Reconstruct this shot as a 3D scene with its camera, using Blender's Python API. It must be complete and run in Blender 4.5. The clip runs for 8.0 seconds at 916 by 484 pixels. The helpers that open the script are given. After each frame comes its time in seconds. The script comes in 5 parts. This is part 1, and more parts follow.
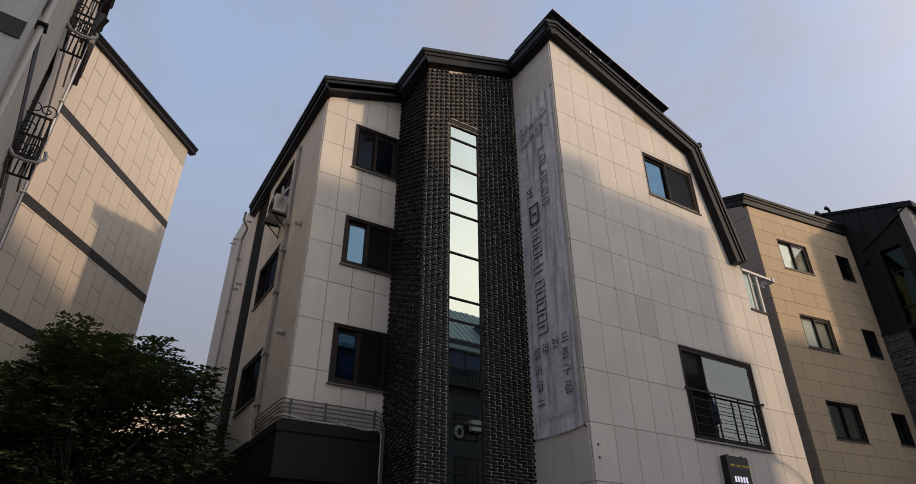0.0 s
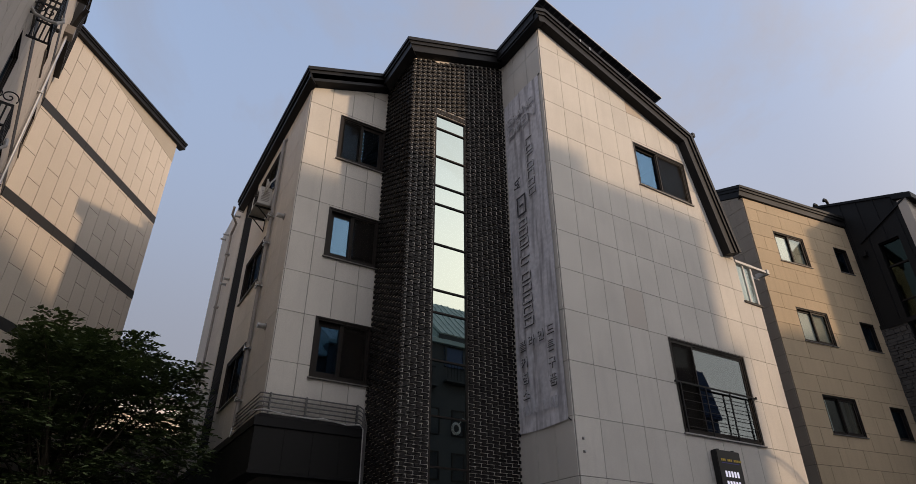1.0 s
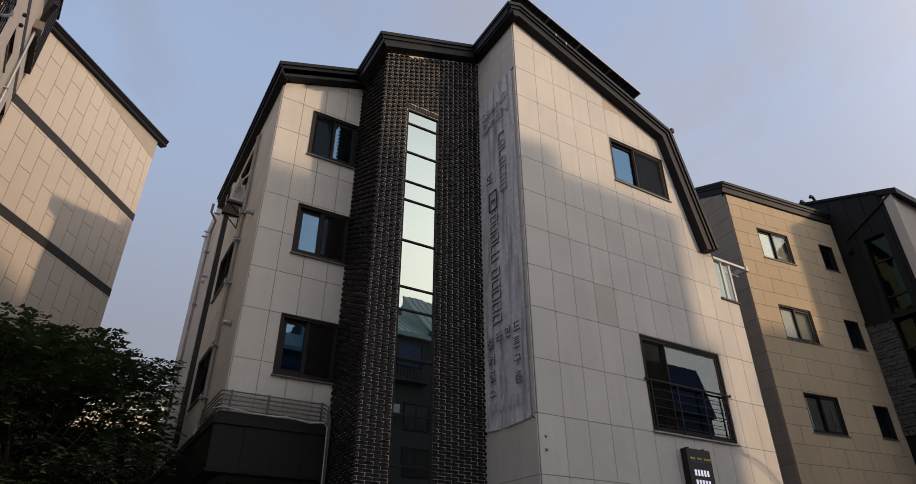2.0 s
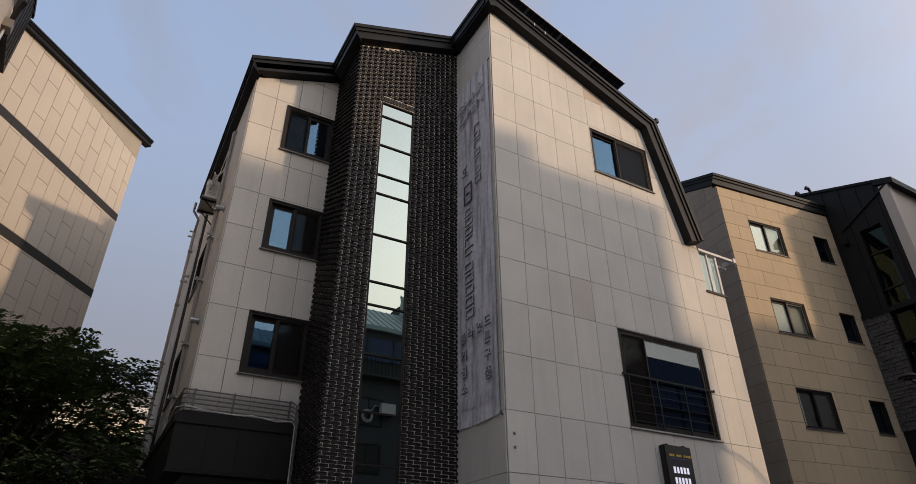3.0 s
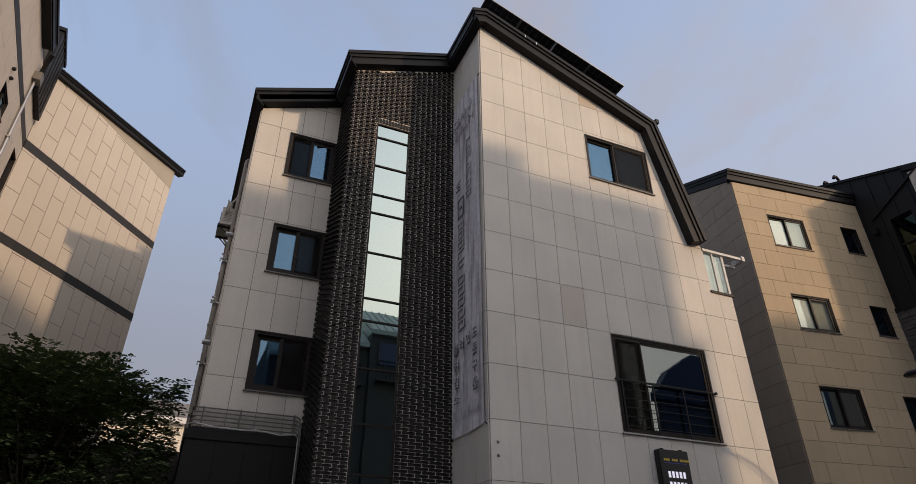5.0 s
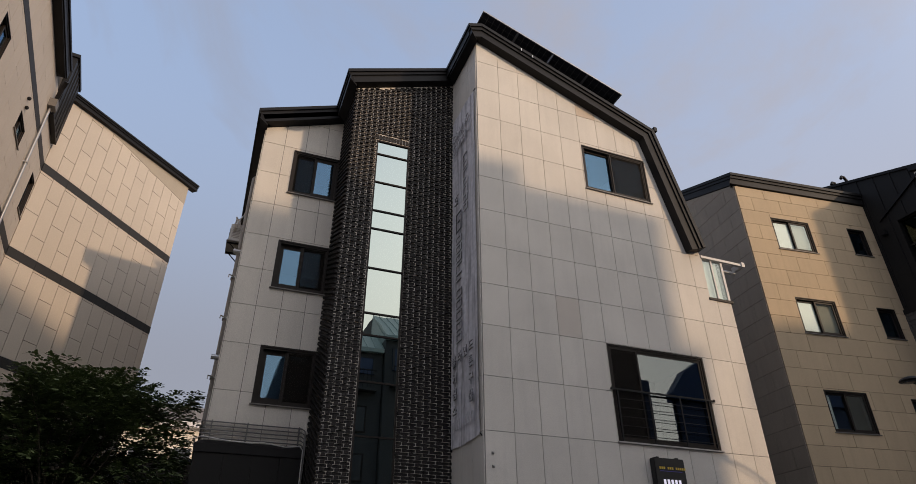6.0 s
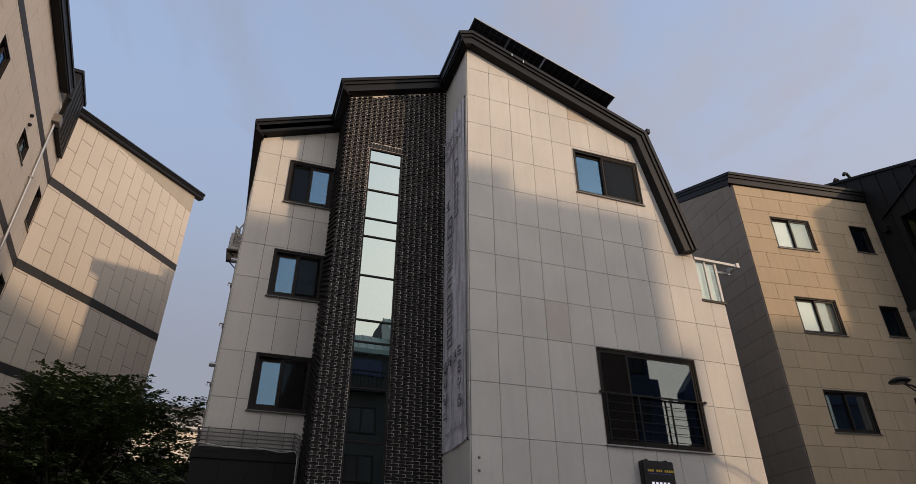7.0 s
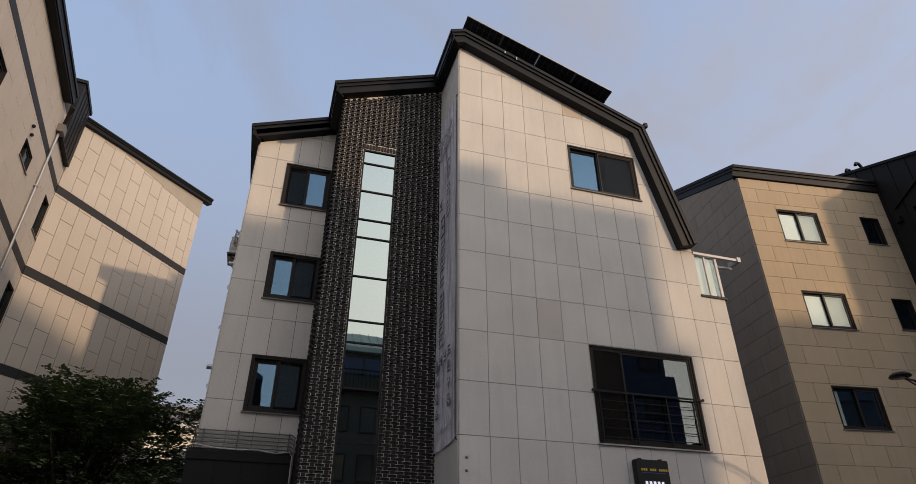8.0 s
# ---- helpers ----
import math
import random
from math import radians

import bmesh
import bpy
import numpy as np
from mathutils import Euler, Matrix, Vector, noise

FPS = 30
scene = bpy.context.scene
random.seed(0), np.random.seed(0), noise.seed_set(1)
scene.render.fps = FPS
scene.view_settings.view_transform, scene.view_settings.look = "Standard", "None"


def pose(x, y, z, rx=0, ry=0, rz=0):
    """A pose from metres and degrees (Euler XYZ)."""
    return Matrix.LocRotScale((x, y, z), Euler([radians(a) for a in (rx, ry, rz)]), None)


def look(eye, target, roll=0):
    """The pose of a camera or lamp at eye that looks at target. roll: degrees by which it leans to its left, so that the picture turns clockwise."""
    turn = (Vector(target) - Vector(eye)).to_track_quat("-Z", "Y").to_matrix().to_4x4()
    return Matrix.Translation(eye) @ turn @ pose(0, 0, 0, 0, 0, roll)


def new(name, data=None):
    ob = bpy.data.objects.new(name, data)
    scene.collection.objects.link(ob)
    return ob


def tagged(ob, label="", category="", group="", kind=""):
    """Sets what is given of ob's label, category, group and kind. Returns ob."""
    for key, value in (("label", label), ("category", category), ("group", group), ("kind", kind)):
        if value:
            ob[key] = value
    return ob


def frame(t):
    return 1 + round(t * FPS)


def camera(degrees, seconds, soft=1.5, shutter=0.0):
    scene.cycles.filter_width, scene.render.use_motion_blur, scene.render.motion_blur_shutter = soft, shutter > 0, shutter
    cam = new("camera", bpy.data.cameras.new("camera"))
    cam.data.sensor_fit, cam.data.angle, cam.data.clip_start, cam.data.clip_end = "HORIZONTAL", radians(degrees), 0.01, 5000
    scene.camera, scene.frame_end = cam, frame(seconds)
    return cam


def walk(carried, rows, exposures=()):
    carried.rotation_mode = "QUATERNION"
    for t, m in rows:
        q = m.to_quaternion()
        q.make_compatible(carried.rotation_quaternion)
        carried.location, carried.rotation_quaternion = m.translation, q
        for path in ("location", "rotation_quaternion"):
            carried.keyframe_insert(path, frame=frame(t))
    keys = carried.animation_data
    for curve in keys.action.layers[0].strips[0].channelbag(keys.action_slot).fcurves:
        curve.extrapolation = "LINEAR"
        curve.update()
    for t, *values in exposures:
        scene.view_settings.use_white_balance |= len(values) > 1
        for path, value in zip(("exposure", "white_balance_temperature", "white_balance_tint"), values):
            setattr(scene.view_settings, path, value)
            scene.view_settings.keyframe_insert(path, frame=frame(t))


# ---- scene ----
cam = camera(73.2, 8.0, soft=0.35)
PATH = [
    (0, (-1.153, -1.603, 1.592), (-0.249, -0.132, 2.6), -0.0),
    (0.5, (-0.921, -1.601, 1.569), (-0.024, -0.124, 2.576), -0.0),
    (1, (-0.615, -1.55, 1.584), (0.28, -0.071, 2.589), -0.1),
    (1.5, (-0.253, -1.626, 1.611), (0.642, -0.145, 2.614), -0.2),
    (1.7, (-0.104, -1.714, 1.603), (0.788, -0.231, 2.605), -0.1),
    (3, (1.019, -1.912, 1.623), (1.88, -0.412, 2.628), -0.2),
    (3.5, (1.451, -2.03, 1.588), (2.271, -0.51, 2.597), -0.2),
    (4, (1.722, -2.229, 1.6), (2.495, -0.684, 2.609), -0.2),
    (4.5, (1.951, -2.605, 1.585), (2.682, -1.043, 2.598), -0.1),
    (6, (2.457, -3.609, 1.721), (3.088, -2.006, 2.737), -0.1),
    (6.5, (2.7, -3.85, 1.751), (3.306, -2.237, 2.766), -0.1),
    (7, (2.991, -4.059, 1.769), (3.568, -2.435, 2.783), -0.1),
    (7.5, (3.325, -4.21, 1.789), (3.866, -2.574, 2.803), 0.0),
    (8, (3.734, -4.254, 1.779), (4.238, -2.605, 2.793), 0.1),
]
walk(cam, [(t, look(eye, target, roll)) for t, eye, target, roll in PATH], [(0, 1.74, 6700, 10), (8, 1.74, 6700, 10)])

# ---- world, sun, exposure ----
SUN_DIR = Vector((0.72, -1.0, 0.345)).normalized()      # towards the sun
HAZE, HAZE_COLOUR, HAZE_SUNWARD, HAZE_AWAY = (0.46, 0.97), (0.90, 0.89, 1.015), (2.7, 2.5, 2.38), (0.60, 0.625, 0.755)
SUN_EL = math.asin(SUN_DIR.z)
world = bpy.data.worlds.new("world")
scene.world = world
world.use_nodes = True
wn = world.node_tree
sky = wn.nodes.new("ShaderNodeTexSky")
sky.sky_type = "NISHITA"
sky.sun_disc = False
sky.sun_elevation = SUN_EL
sky.sun_rotation = math.atan2(SUN_DIR.x, SUN_DIR.y)
sky.air_density, sky.dust_density, sky.ozone_density = 1.0, 1.6, 2.0
haze = wn.nodes.new("ShaderNodeMix")          # thin evening haze and faint high cloud over the blue
haze.data_type = "RGBA"
wisp = wn.nodes.new("ShaderNodeTexNoise")
wisp.noise_dimensions = "4D"
wisp.inputs["W"].default_value = 2.3
wisp.inputs["Scale"].default_value, wisp.inputs["Detail"].default_value, wisp.inputs["Distortion"].default_value = 1.9, 7.0, 0.9
wisp.inputs["Roughness"].default_value = 0.62
fade = wn.nodes.new("ShaderNodeMapRange")
for k, v in zip((1, 2, 3, 4), (0.38, 0.68, HAZE[0], HAZE[1])):
    fade.inputs[k].default_value = v
wn.links.new(wisp.outputs["Fac"], fade.inputs[0])
where, split_xyz, low, thick = wn.nodes.new("ShaderNodeTexCoord"), wn.nodes.new("ShaderNodeSeparateXYZ"), wn.nodes.new("ShaderNodeMapRange"), wn.nodes.new("ShaderNodeMath")
low.interpolation_type = "SMOOTHSTEP"
for k, v in zip((1, 2, 3, 4), (0.28, 0.85, 0.97, 0.5)):      # thicker towards the horizon
    low.inputs[k].default_value = v
thick.operation = "MAXIMUM"
wn.links.new(where.outputs["Generated"], split_xyz.inputs[0])
wn.links.new(split_xyz.outputs[2], low.inputs[0])
wn.links.new(low.outputs[0], thick.inputs[0])
wn.links.new(fade.outputs[0], thick.inputs[1])
wn.links.new(thick.outputs[0], haze.inputs[0])
wn.links.new(sky.outputs[0], haze.inputs[6])
toward, near_sun, glow = wn.nodes.new("ShaderNodeVectorMath"), wn.nodes.new("ShaderNodeMapRange"), wn.nodes.new("ShaderNodeMix")
toward.operation, glow.data_type, near_sun.interpolation_type = "DOT_PRODUCT", "RGBA", "SMOOTHSTEP"      # hazy sky is brighter on the sun's side
toward.inputs[1].default_value = SUN_DIR
for k, v in zip((1, 2, 3, 4), (0.27, 1.0, 0.0, 1.0)):
    near_sun.inputs[k].default_value = v
glow.inputs[7].default_value = (*HAZE_SUNWARD, 1)
away, dim = wn.nodes.new("ShaderNodeMapRange"), wn.nodes.new("ShaderNodeMix")      # and deeper on the side away from it
dim.data_type, away.interpolation_type = "RGBA", "SMOOTHSTEP"
for k, v in zip((1, 2, 3, 4), (-0.75, 0.25, 0.0, 1.0)):
    away.inputs[k].default_value = v
dim.inputs[6].default_value, dim.inputs[7].default_value = (*HAZE_AWAY, 1), (*HAZE_COLOUR, 1)
wn.links.new(toward.outputs["Value"], away.inputs[0])
wn.links.new(away.outputs[0], dim.inputs[0])
wn.links.new(dim.outputs[2], glow.inputs[6])
wn.links.new(where.outputs["Generated"], toward.inputs[0])
wn.links.new(toward.outputs["Value"], near_sun.inputs[0])
wn.links.new(near_sun.outputs[0], glow.inputs[0])
wn.links.new(glow.outputs[2], haze.inputs[7])
wn.links.new(haze.outputs[2], wn.nodes["Background"].inputs[0])
wn.nodes["Background"].inputs[1].default_value = 0.15
sun = new("sun", bpy.data.lights.new("sun", "SUN"))
sun.data.energy, sun.data.angle, sun.data.color = 0.55, radians(1.4), (1.0, 0.72, 0.48)
sun.matrix_world = look((30, -40, 40), Vector((30, -40, 40)) - SUN_DIR)

# ---- materials ----


def material(name, base, rough=0.7, metal=0.0, vary=0.12, grain=60.0, blotch=1.2, bump=0.15, island=0.0, stain=0.0, stain_col=(0.05, 0.05, 0.05), spec=0.5):
    """A surface with fine grain, broad blotches, optional piece-by-piece shade and vertical stains."""
    m = bpy.data.materials.new(name)
    m.use_nodes = True
    nt, nd = m.node_tree, m.node_tree.nodes
    b = nd["Principled BSDF"]
    b.inputs["Roughness"].default_value, b.inputs["Metallic"].default_value = rough, metal
    b.inputs["Specular IOR Level"].default_value = spec
    geo = nd.new("ShaderNodeNewGeometry")

    def noise_at(scale, detail, vec):
        n = nd.new("ShaderNodeTexNoise")
        n.inputs["Scale"].default_value, n.inputs["Detail"].default_value = scale, detail
        nt.links.new(vec, n.inputs["Vector"])
        return n.outputs["Fac"]

    def math_node(op, a, c):
        n = nd.new("ShaderNodeMath")
        n.operation = op
        for k, v in enumerate((a, c)):
            if isinstance(v, (int, float)):
                n.inputs[k].default_value = v
            else:
                nt.links.new(v, n.inputs[k])
        return n.outputs[0]

    fine = noise_at(grain, 5.0, geo.outputs["Position"])
    broad = noise_at(blotch, 4.0, geo.outputs["Position"])
    value = math_node("ADD", math_node("MULTIPLY", fine, vary * 2.4), math_node("MULTIPLY", broad, vary * 1.6))
    value = math_node("ADD", value, 1.0 - vary * 2.0)
    if island:
        info = nd.new("ShaderNodeObjectInfo")
        rnd = math_node("ADD", math_node("MULTIPLY", info.outputs["Random"], 0.5), math_node("MULTIPLY", geo.outputs["Random Per Island"], 0.5))
        value = math_node("MULTIPLY", value, math_node("ADD", math_node("MULTIPLY", rnd, island * 2), 1.0 - island))
    mul = nd.new("ShaderNodeMix")
    mul.data_type, mul.blend_type = "RGBA", "MULTIPLY"
    mul.inputs[0].default_value = 1.0
    mul.inputs[6].default_value = (*base, 1)
    nt.links.new(value, mul.inputs[7])
    col = mul.outputs[2]
    if stain:
        mp = nd.new("ShaderNodeMapping")
        mp.inputs["Scale"].default_value = (4.0, 4.0, 0.35)
        nt.links.new(geo.outputs["Position"], mp.inputs["Vector"])
        streak = noise_at(1.6, 5.0, mp.outputs[0])
        ramp = nd.new("ShaderNodeValToRGB")
        ramp.color_ramp.elements[0].position, ramp.color_ramp.elements[1].position = 0.48, 0.72
        nt.links.new(streak, ramp.inputs[0])
        mx = nd.new("ShaderNodeMix")
        mx.data_type = "RGBA"
        nt.links.new(math_node("MULTIPLY", ramp.outputs[0], stain), mx.inputs[0])
        nt.links.new(col, mx.inputs[6])
        mx.inputs[7].default_value = (*stain_col, 1)
        col = mx.outputs[2]
    nt.links.new(col, b.inputs["Base Color"])
    rv = math_node("ADD", math_node("MULTIPLY", broad, 0.2), rough - 0.1)
    nt.links.new(rv, b.inputs["Roughness"])
    if bump:
        bp = nd.new("ShaderNodeBump")
        bp.inputs["Strength"].default_value, bp.inputs["Distance"].default_value = bump, 0.01
        nt.links.new(fine, bp.inputs["Height"])
        nt.links.new(bp.outputs[0], b.inputs["Normal"])
    return m


def glass(name, reflect, tint, coat):
    """A coated pane: part mirror, part clear tinted."""
    m = bpy.data.materials.new(name)
    m.use_nodes = True
    nt, nd = m.node_tree, m.node_tree.nodes
    nd.remove(nd["Principled BSDF"])
    mix, tr, gl = nd.new("ShaderNodeMixShader"), nd.new("ShaderNodeBsdfTransparent"), nd.new("ShaderNodeBsdfGlossy")
    tr.inputs[0].default_value, gl.inputs[0].default_value = (*tint, 1), (*coat, 1)
    gl.inputs["Roughness"].default_value = 0.01
    lw = nd.new("ShaderNodeLayerWeight")
    steep, add = nd.new("ShaderNodeMath"), nd.new("ShaderNodeMath")
    steep.operation, add.operation = "POWER", "ADD"
    lw.inputs[0].default_value, steep.inputs[1].default_value, add.inputs[1].default_value = 0.5, 5.0, reflect + 0.04
    add.use_clamp = True
    nt.links.new(lw.outputs["Facing"], steep.inputs[0])
    nt.links.new(steep.outputs[0], add.inputs[0])
    nt.links.new(add.outputs[0], mix.inputs[0])
    nt.links.new(tr.outputs[0], mix.inputs[1])
    nt.links.new(gl.outputs[0], mix.inputs[2])
    wav = nd.new("ShaderNodeTexNoise")
    wav.inputs["Scale"].default_value = 0.9
    bp = nd.new("ShaderNodeBump")
    bp.inputs["Strength"].default_value, bp.inputs["Distance"].default_value = 0.05, 0.02
    nt.links.new(wav.outputs[0], bp.inputs["Height"])
    nt.links.new(bp.outputs[0], gl.inputs["Normal"])
    nt.links.new(mix.outputs[0], nd["Material Output"].inputs[0])
    return m


STONE = material("pale_granite", (0.665, 0.622, 0.556), 0.75, vary=0.2, grain=60, blotch=0.8, bump=0.3, island=0.06, stain=0.10, stain_col=(0.36, 0.33, 0.30))
# sand stone darkened and greyed: shade of the right neighbour's side wall put into colour
STONE_SAND_SHADED = material("shaded_sand_stone", (0.37, 0.305, 0.235), 0.8, vary=0.18, grain=45, blotch=0.9, bump=0.2, island=0.1, stain=0.15, stain_col=(0.15, 0.13, 0.12))
STONE_PATCH = material("replacement_granite", (0.56, 0.465, 0.37), 0.75, vary=0.1, grain=45)
STONE_PATCH_DULL = material("dull_replacement_granite", (0.59, 0.53, 0.462), 0.75, vary=0.1, grain=45)
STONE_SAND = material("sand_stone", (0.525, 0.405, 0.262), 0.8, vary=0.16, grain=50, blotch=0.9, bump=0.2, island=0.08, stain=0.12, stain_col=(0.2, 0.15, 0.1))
STONE_CREAM = material("cream_stone", (0.54, 0.478, 0.41), 0.8, vary=0.10, grain=40, blotch=0.7, bump=0.15, island=0.05)
STUCCO = material("beige_stucco", (0.38, 0.335, 0.275), 0.9, vary=0.15, grain=120, bump=0.4)
JOINT = material("joint_mortar", (0.095, 0.084, 0.073), 0.9, vary=0.2, grain=80)
BAND = material("dark_stone_band", (0.022, 0.0215, 0.022), 0.7, vary=0.2, grain=40, island=0.1)
METAL = material("charcoal_metal", (0.011, 0.0105, 0.011), 0.5, 0.0, vary=0.15, grain=20, bump=0.03, spec=0.2)
METAL_DARK = material("black_cladding", (0.010, 0.0094, 0.0088), 0.6, 0.0, vary=0.2, grain=15, bump=0.03, spec=0.25)
FRAME = material("bronze_frame", (0.021, 0.0162, 0.0135), 0.5, 0.0, vary=0.15, grain=30, bump=0.02, spec=0.2)
WHITE = material("white_pvc", (0.62, 0.60, 0.57), 0.5, vary=0.1, grain=30, bump=0.03)
PIPE = material("grey_pipe", (0.34, 0.32, 0.30), 0.5, vary=0.2, grain=30, bump=0.03)
SILL = material("grey_sill", (0.16, 0.145, 0.13), 0.5, vary=0.2, grain=30, bump=0.03)
CONDUIT = material("dark_conduit", (0.13, 0.125, 0.12), 0.5, vary=0.2, grain=30, bump=0.03)
STEEL = material("galvanised_steel", (0.5, 0.5, 0.5), 0.35, 0.8, vary=0.2, grain=25, bump=0.03)
BRICK = material("dark_brick", (0.02, 0.0172, 0.0155), 0.65, vary=0.3, grain=70, bump=0.35, island=0.35, spec=0.3)
BRICK_JOINT = material("brick_mortar", (0.74, 0.68, 0.61), 0.9, vary=0.3, grain=60)
LOUVRE = material("dark_louvre", (0.016, 0.0155, 0.016), 0.85, vary=0.15, spec=0.1)
ROOM = material("dim_room", (0.14, 0.125, 0.11), 0.9, vary=0.2)
BLIND = material("pale_blind", (0.74, 0.75, 0.74), 0.8, vary=0.03, grain=15, bump=0.0)
CURTAIN = material("grey_curtain", (0.36, 0.345, 0.30), 0.9, vary=0.2)
SCREEN = glass("insect_screen", 0.0, (0.7, 0.7, 0.7), (0.02, 0.02, 0.02))
mesh_cloth = SCREEN.node_tree.nodes.new("ShaderNodeBsdfDiffuse")
mesh_cloth.inputs[0].default_value = (0.042, 0.037, 0.032, 1)
veil = SCREEN.node_tree.nodes["Mix Shader"]
for link in list(veil.inputs[0].links):
    SCREEN.node_tree.links.remove(link)
veil.inputs[0].default_value = 0.32
SCREEN.node_tree.links.new(mesh_cloth.outputs[0], veil.inputs[2])
GLASS = glass("window_glass", 0.15, (0.6, 0.62, 0.62), (0.31, 0.55, 0.80))
GLASS_BALCONY = glass("balcony_glass", 0.13, (0.5, 0.53, 0.55), (0.50, 0.57, 0.60))
GLASS_PALE = glass("pale_window_glass", 0.1, (0.93, 0.96, 0.94), (0.66, 0.73, 0.7))
MIRROR = glass("mirrored_glass", 0.56, (0.12, 0.15, 0.15), (0.65, 0.745, 0.695))
STAIR_GLASS = glass("green_stair_glass", 0.06, (0.3, 0.36, 0.32), (0.22, 0.30, 0.26))
DARK_PANE = material("dark_pane", (0.03, 0.035, 0.04), 0.15, vary=0.1, bump=0.0)
VINYL = material("weathered_banner", (0.74, 0.72, 0.745), 0.8, vary=0.28, grain=9, blotch=1.8, bump=0.15, stain=0.72, stain_col=(0.12, 0.105, 0.115))
LETTER = material("faded_letter", (0.07, 0.066, 0.075), 0.8, vary=0.3, grain=30)
LETTER_FADED = material("bleached_letter", (0.42, 0.41, 0.425), 0.8, vary=0.3, grain=30)
LETTER_PALE = material("pale_letter", (0.63, 0.615, 0.635), 0.8, vary=0.3, grain=30)
SOLAR = material("solar_cell", (0.025, 0.027, 0.035), 0.35, vary=0.2, grain=10, bump=0.0)
ALU = material("aluminium_rail", (0.35, 0.35, 0.36), 0.4, 0.7, vary=0.1)
PAVING = material("paving", (0.165, 0.16, 0.155), 0.85, vary=0.2)
RENDER_GREY = material("grey_render", (0.06, 0.052, 0.045), 0.85, vary=0.15)
RENDER_TAN = material("tan_render", (0.33, 0.28, 0.22), 0.85, vary=0.15)
BLUE_ROOF = material("blue_metal_roof", (0.03, 0.07, 0.17), 0.45, vary=0.15)
IRON = material("black_iron", (0.012, 0.012, 0.013), 0.5, vary=0.2, spec=0.2)
BARK = material("bark", (0.07, 0.055, 0.04), 0.9, vary=0.35, grain=30, bump=0.6)
FIELDSTONE = material("field_stone", (0.07, 0.064, 0.058), 0.85, vary=0.3, grain=40, island=0.35, bump=0.3)

# ---- building helpers ----
PLACE = {}


def thing(name, at, label, category, group="", kind=""):
    """An Empty at a thing's base."""
    ob = new(name)
    ob.empty_display_size = 0.2
    ob.matrix_basis = PLACE[ob] = at if isinstance(at, Matrix) else Matrix.Translation(at)
    return tagged(ob, label, category, group, kind)


def attach(ob, parent, m=None):
    """Makes ob a part of parent; m is its pose in the world."""
    m = m or Matrix.Identity(4)
    if parent is not None:
        ob.parent = parent
        ob.matrix_parent_inverse = PLACE[parent].inverted()
    ob.matrix_basis = PLACE[ob] = m
    return ob


def islands(rects):
    """Groups outlines that touch, so that each group is one piece."""
    groups = []
    for r in rects:
        xs, zs = [p[0] for p in r], [p[1] for p in r]
        b = (min(xs), max(xs), min(zs), max(zs))
        hit = [g for g in groups if any(b[0] <= c[1] + 1e-4 and b[1] >= c[0] - 1e-4 and b[2] <= c[3] + 1e-4 and b[3] >= c[2] - 1e-4 for c, _ in g)]
        joined = [(b, r)] + [e for g in hit for e in g]
        groups = [g for g in groups if g not in hit] + [joined]
    return [[e[1] for e in g] for g in groups]


def mesh_of(name, bm, mat):
    me = bpy.data.meshes.new(name)
    bmesh.ops.recalc_face_normals(bm, faces=bm.faces[:])
    bm.to_mesh(me)
    bm.free()
    me.materials.append(mat)
    return me


def part(name, bm, mat, parent, label="", m=None):
    """Links a bmesh as one mesh object under a thing or a part."""
    return tagged(attach(new(name, mesh_of(name, bm, mat)), parent, m), label)


def box(bm, x0, x1, y0, y1, z0, z1, m=None):
    vs = [bm.verts.new((x, y, z)) for x in (x0, x1) for y in (y0, y1) for z in (z0, z1)]
    for f in ((0, 1, 3, 2), (4, 6, 7, 5), (0, 4, 5, 1), (2, 3, 7, 6), (0, 2, 6, 4), (1, 5, 7, 3)):
        bm.faces.new([vs[i] for i in f])
    if m is not None:
        bmesh.ops.transform(bm, matrix=m, verts=vs)
    return vs


def boxes(*dims):
    bm = bmesh.new()
    for d in dims:
        box(bm, *d)
    return bm


def prism(bm, pts, y0, y1):
    """Extrudes an outline in the x-z plane from y0 to y1."""
    a = [bm.verts.new((x, y0, z)) for x, z in pts]
    b = [bm.verts.new((x, y1, z)) for x, z in pts]
    bm.faces.new(a)
    bm.faces.new(b[::-1])
    n = len(pts)
    for i in range(n):
        bm.faces.new((a[i], b[i], b[(i + 1) % n], a[(i + 1) % n]))


def tube(bm, pts, r, sides=8):
    """A round bar along points."""
    pts = [Vector(p) for p in pts]
    rings = []
    for i, p in enumerate(pts):
        d = (pts[min(i + 1, len(pts) - 1)] - pts[max(i - 1, 0)]).normalized()
        q = d.to_track_quat("Z", "Y").to_matrix()
        rr = r[i] if isinstance(r, (list, tuple)) else r
        rings.append([bm.verts.new(p + q @ Vector((rr * math.cos(2 * math.pi * k / sides), rr * math.sin(2 * math.pi * k / sides), 0))) for k in range(sides)])
    for a, b in zip(rings, rings[1:]):
        for k in range(sides):
            bm.faces.new((a[k], a[(k + 1) % sides], b[(k + 1) % sides], b[k]))
    bm.faces.new(rings[0])
    bm.faces.new(rings[-1][::-1])


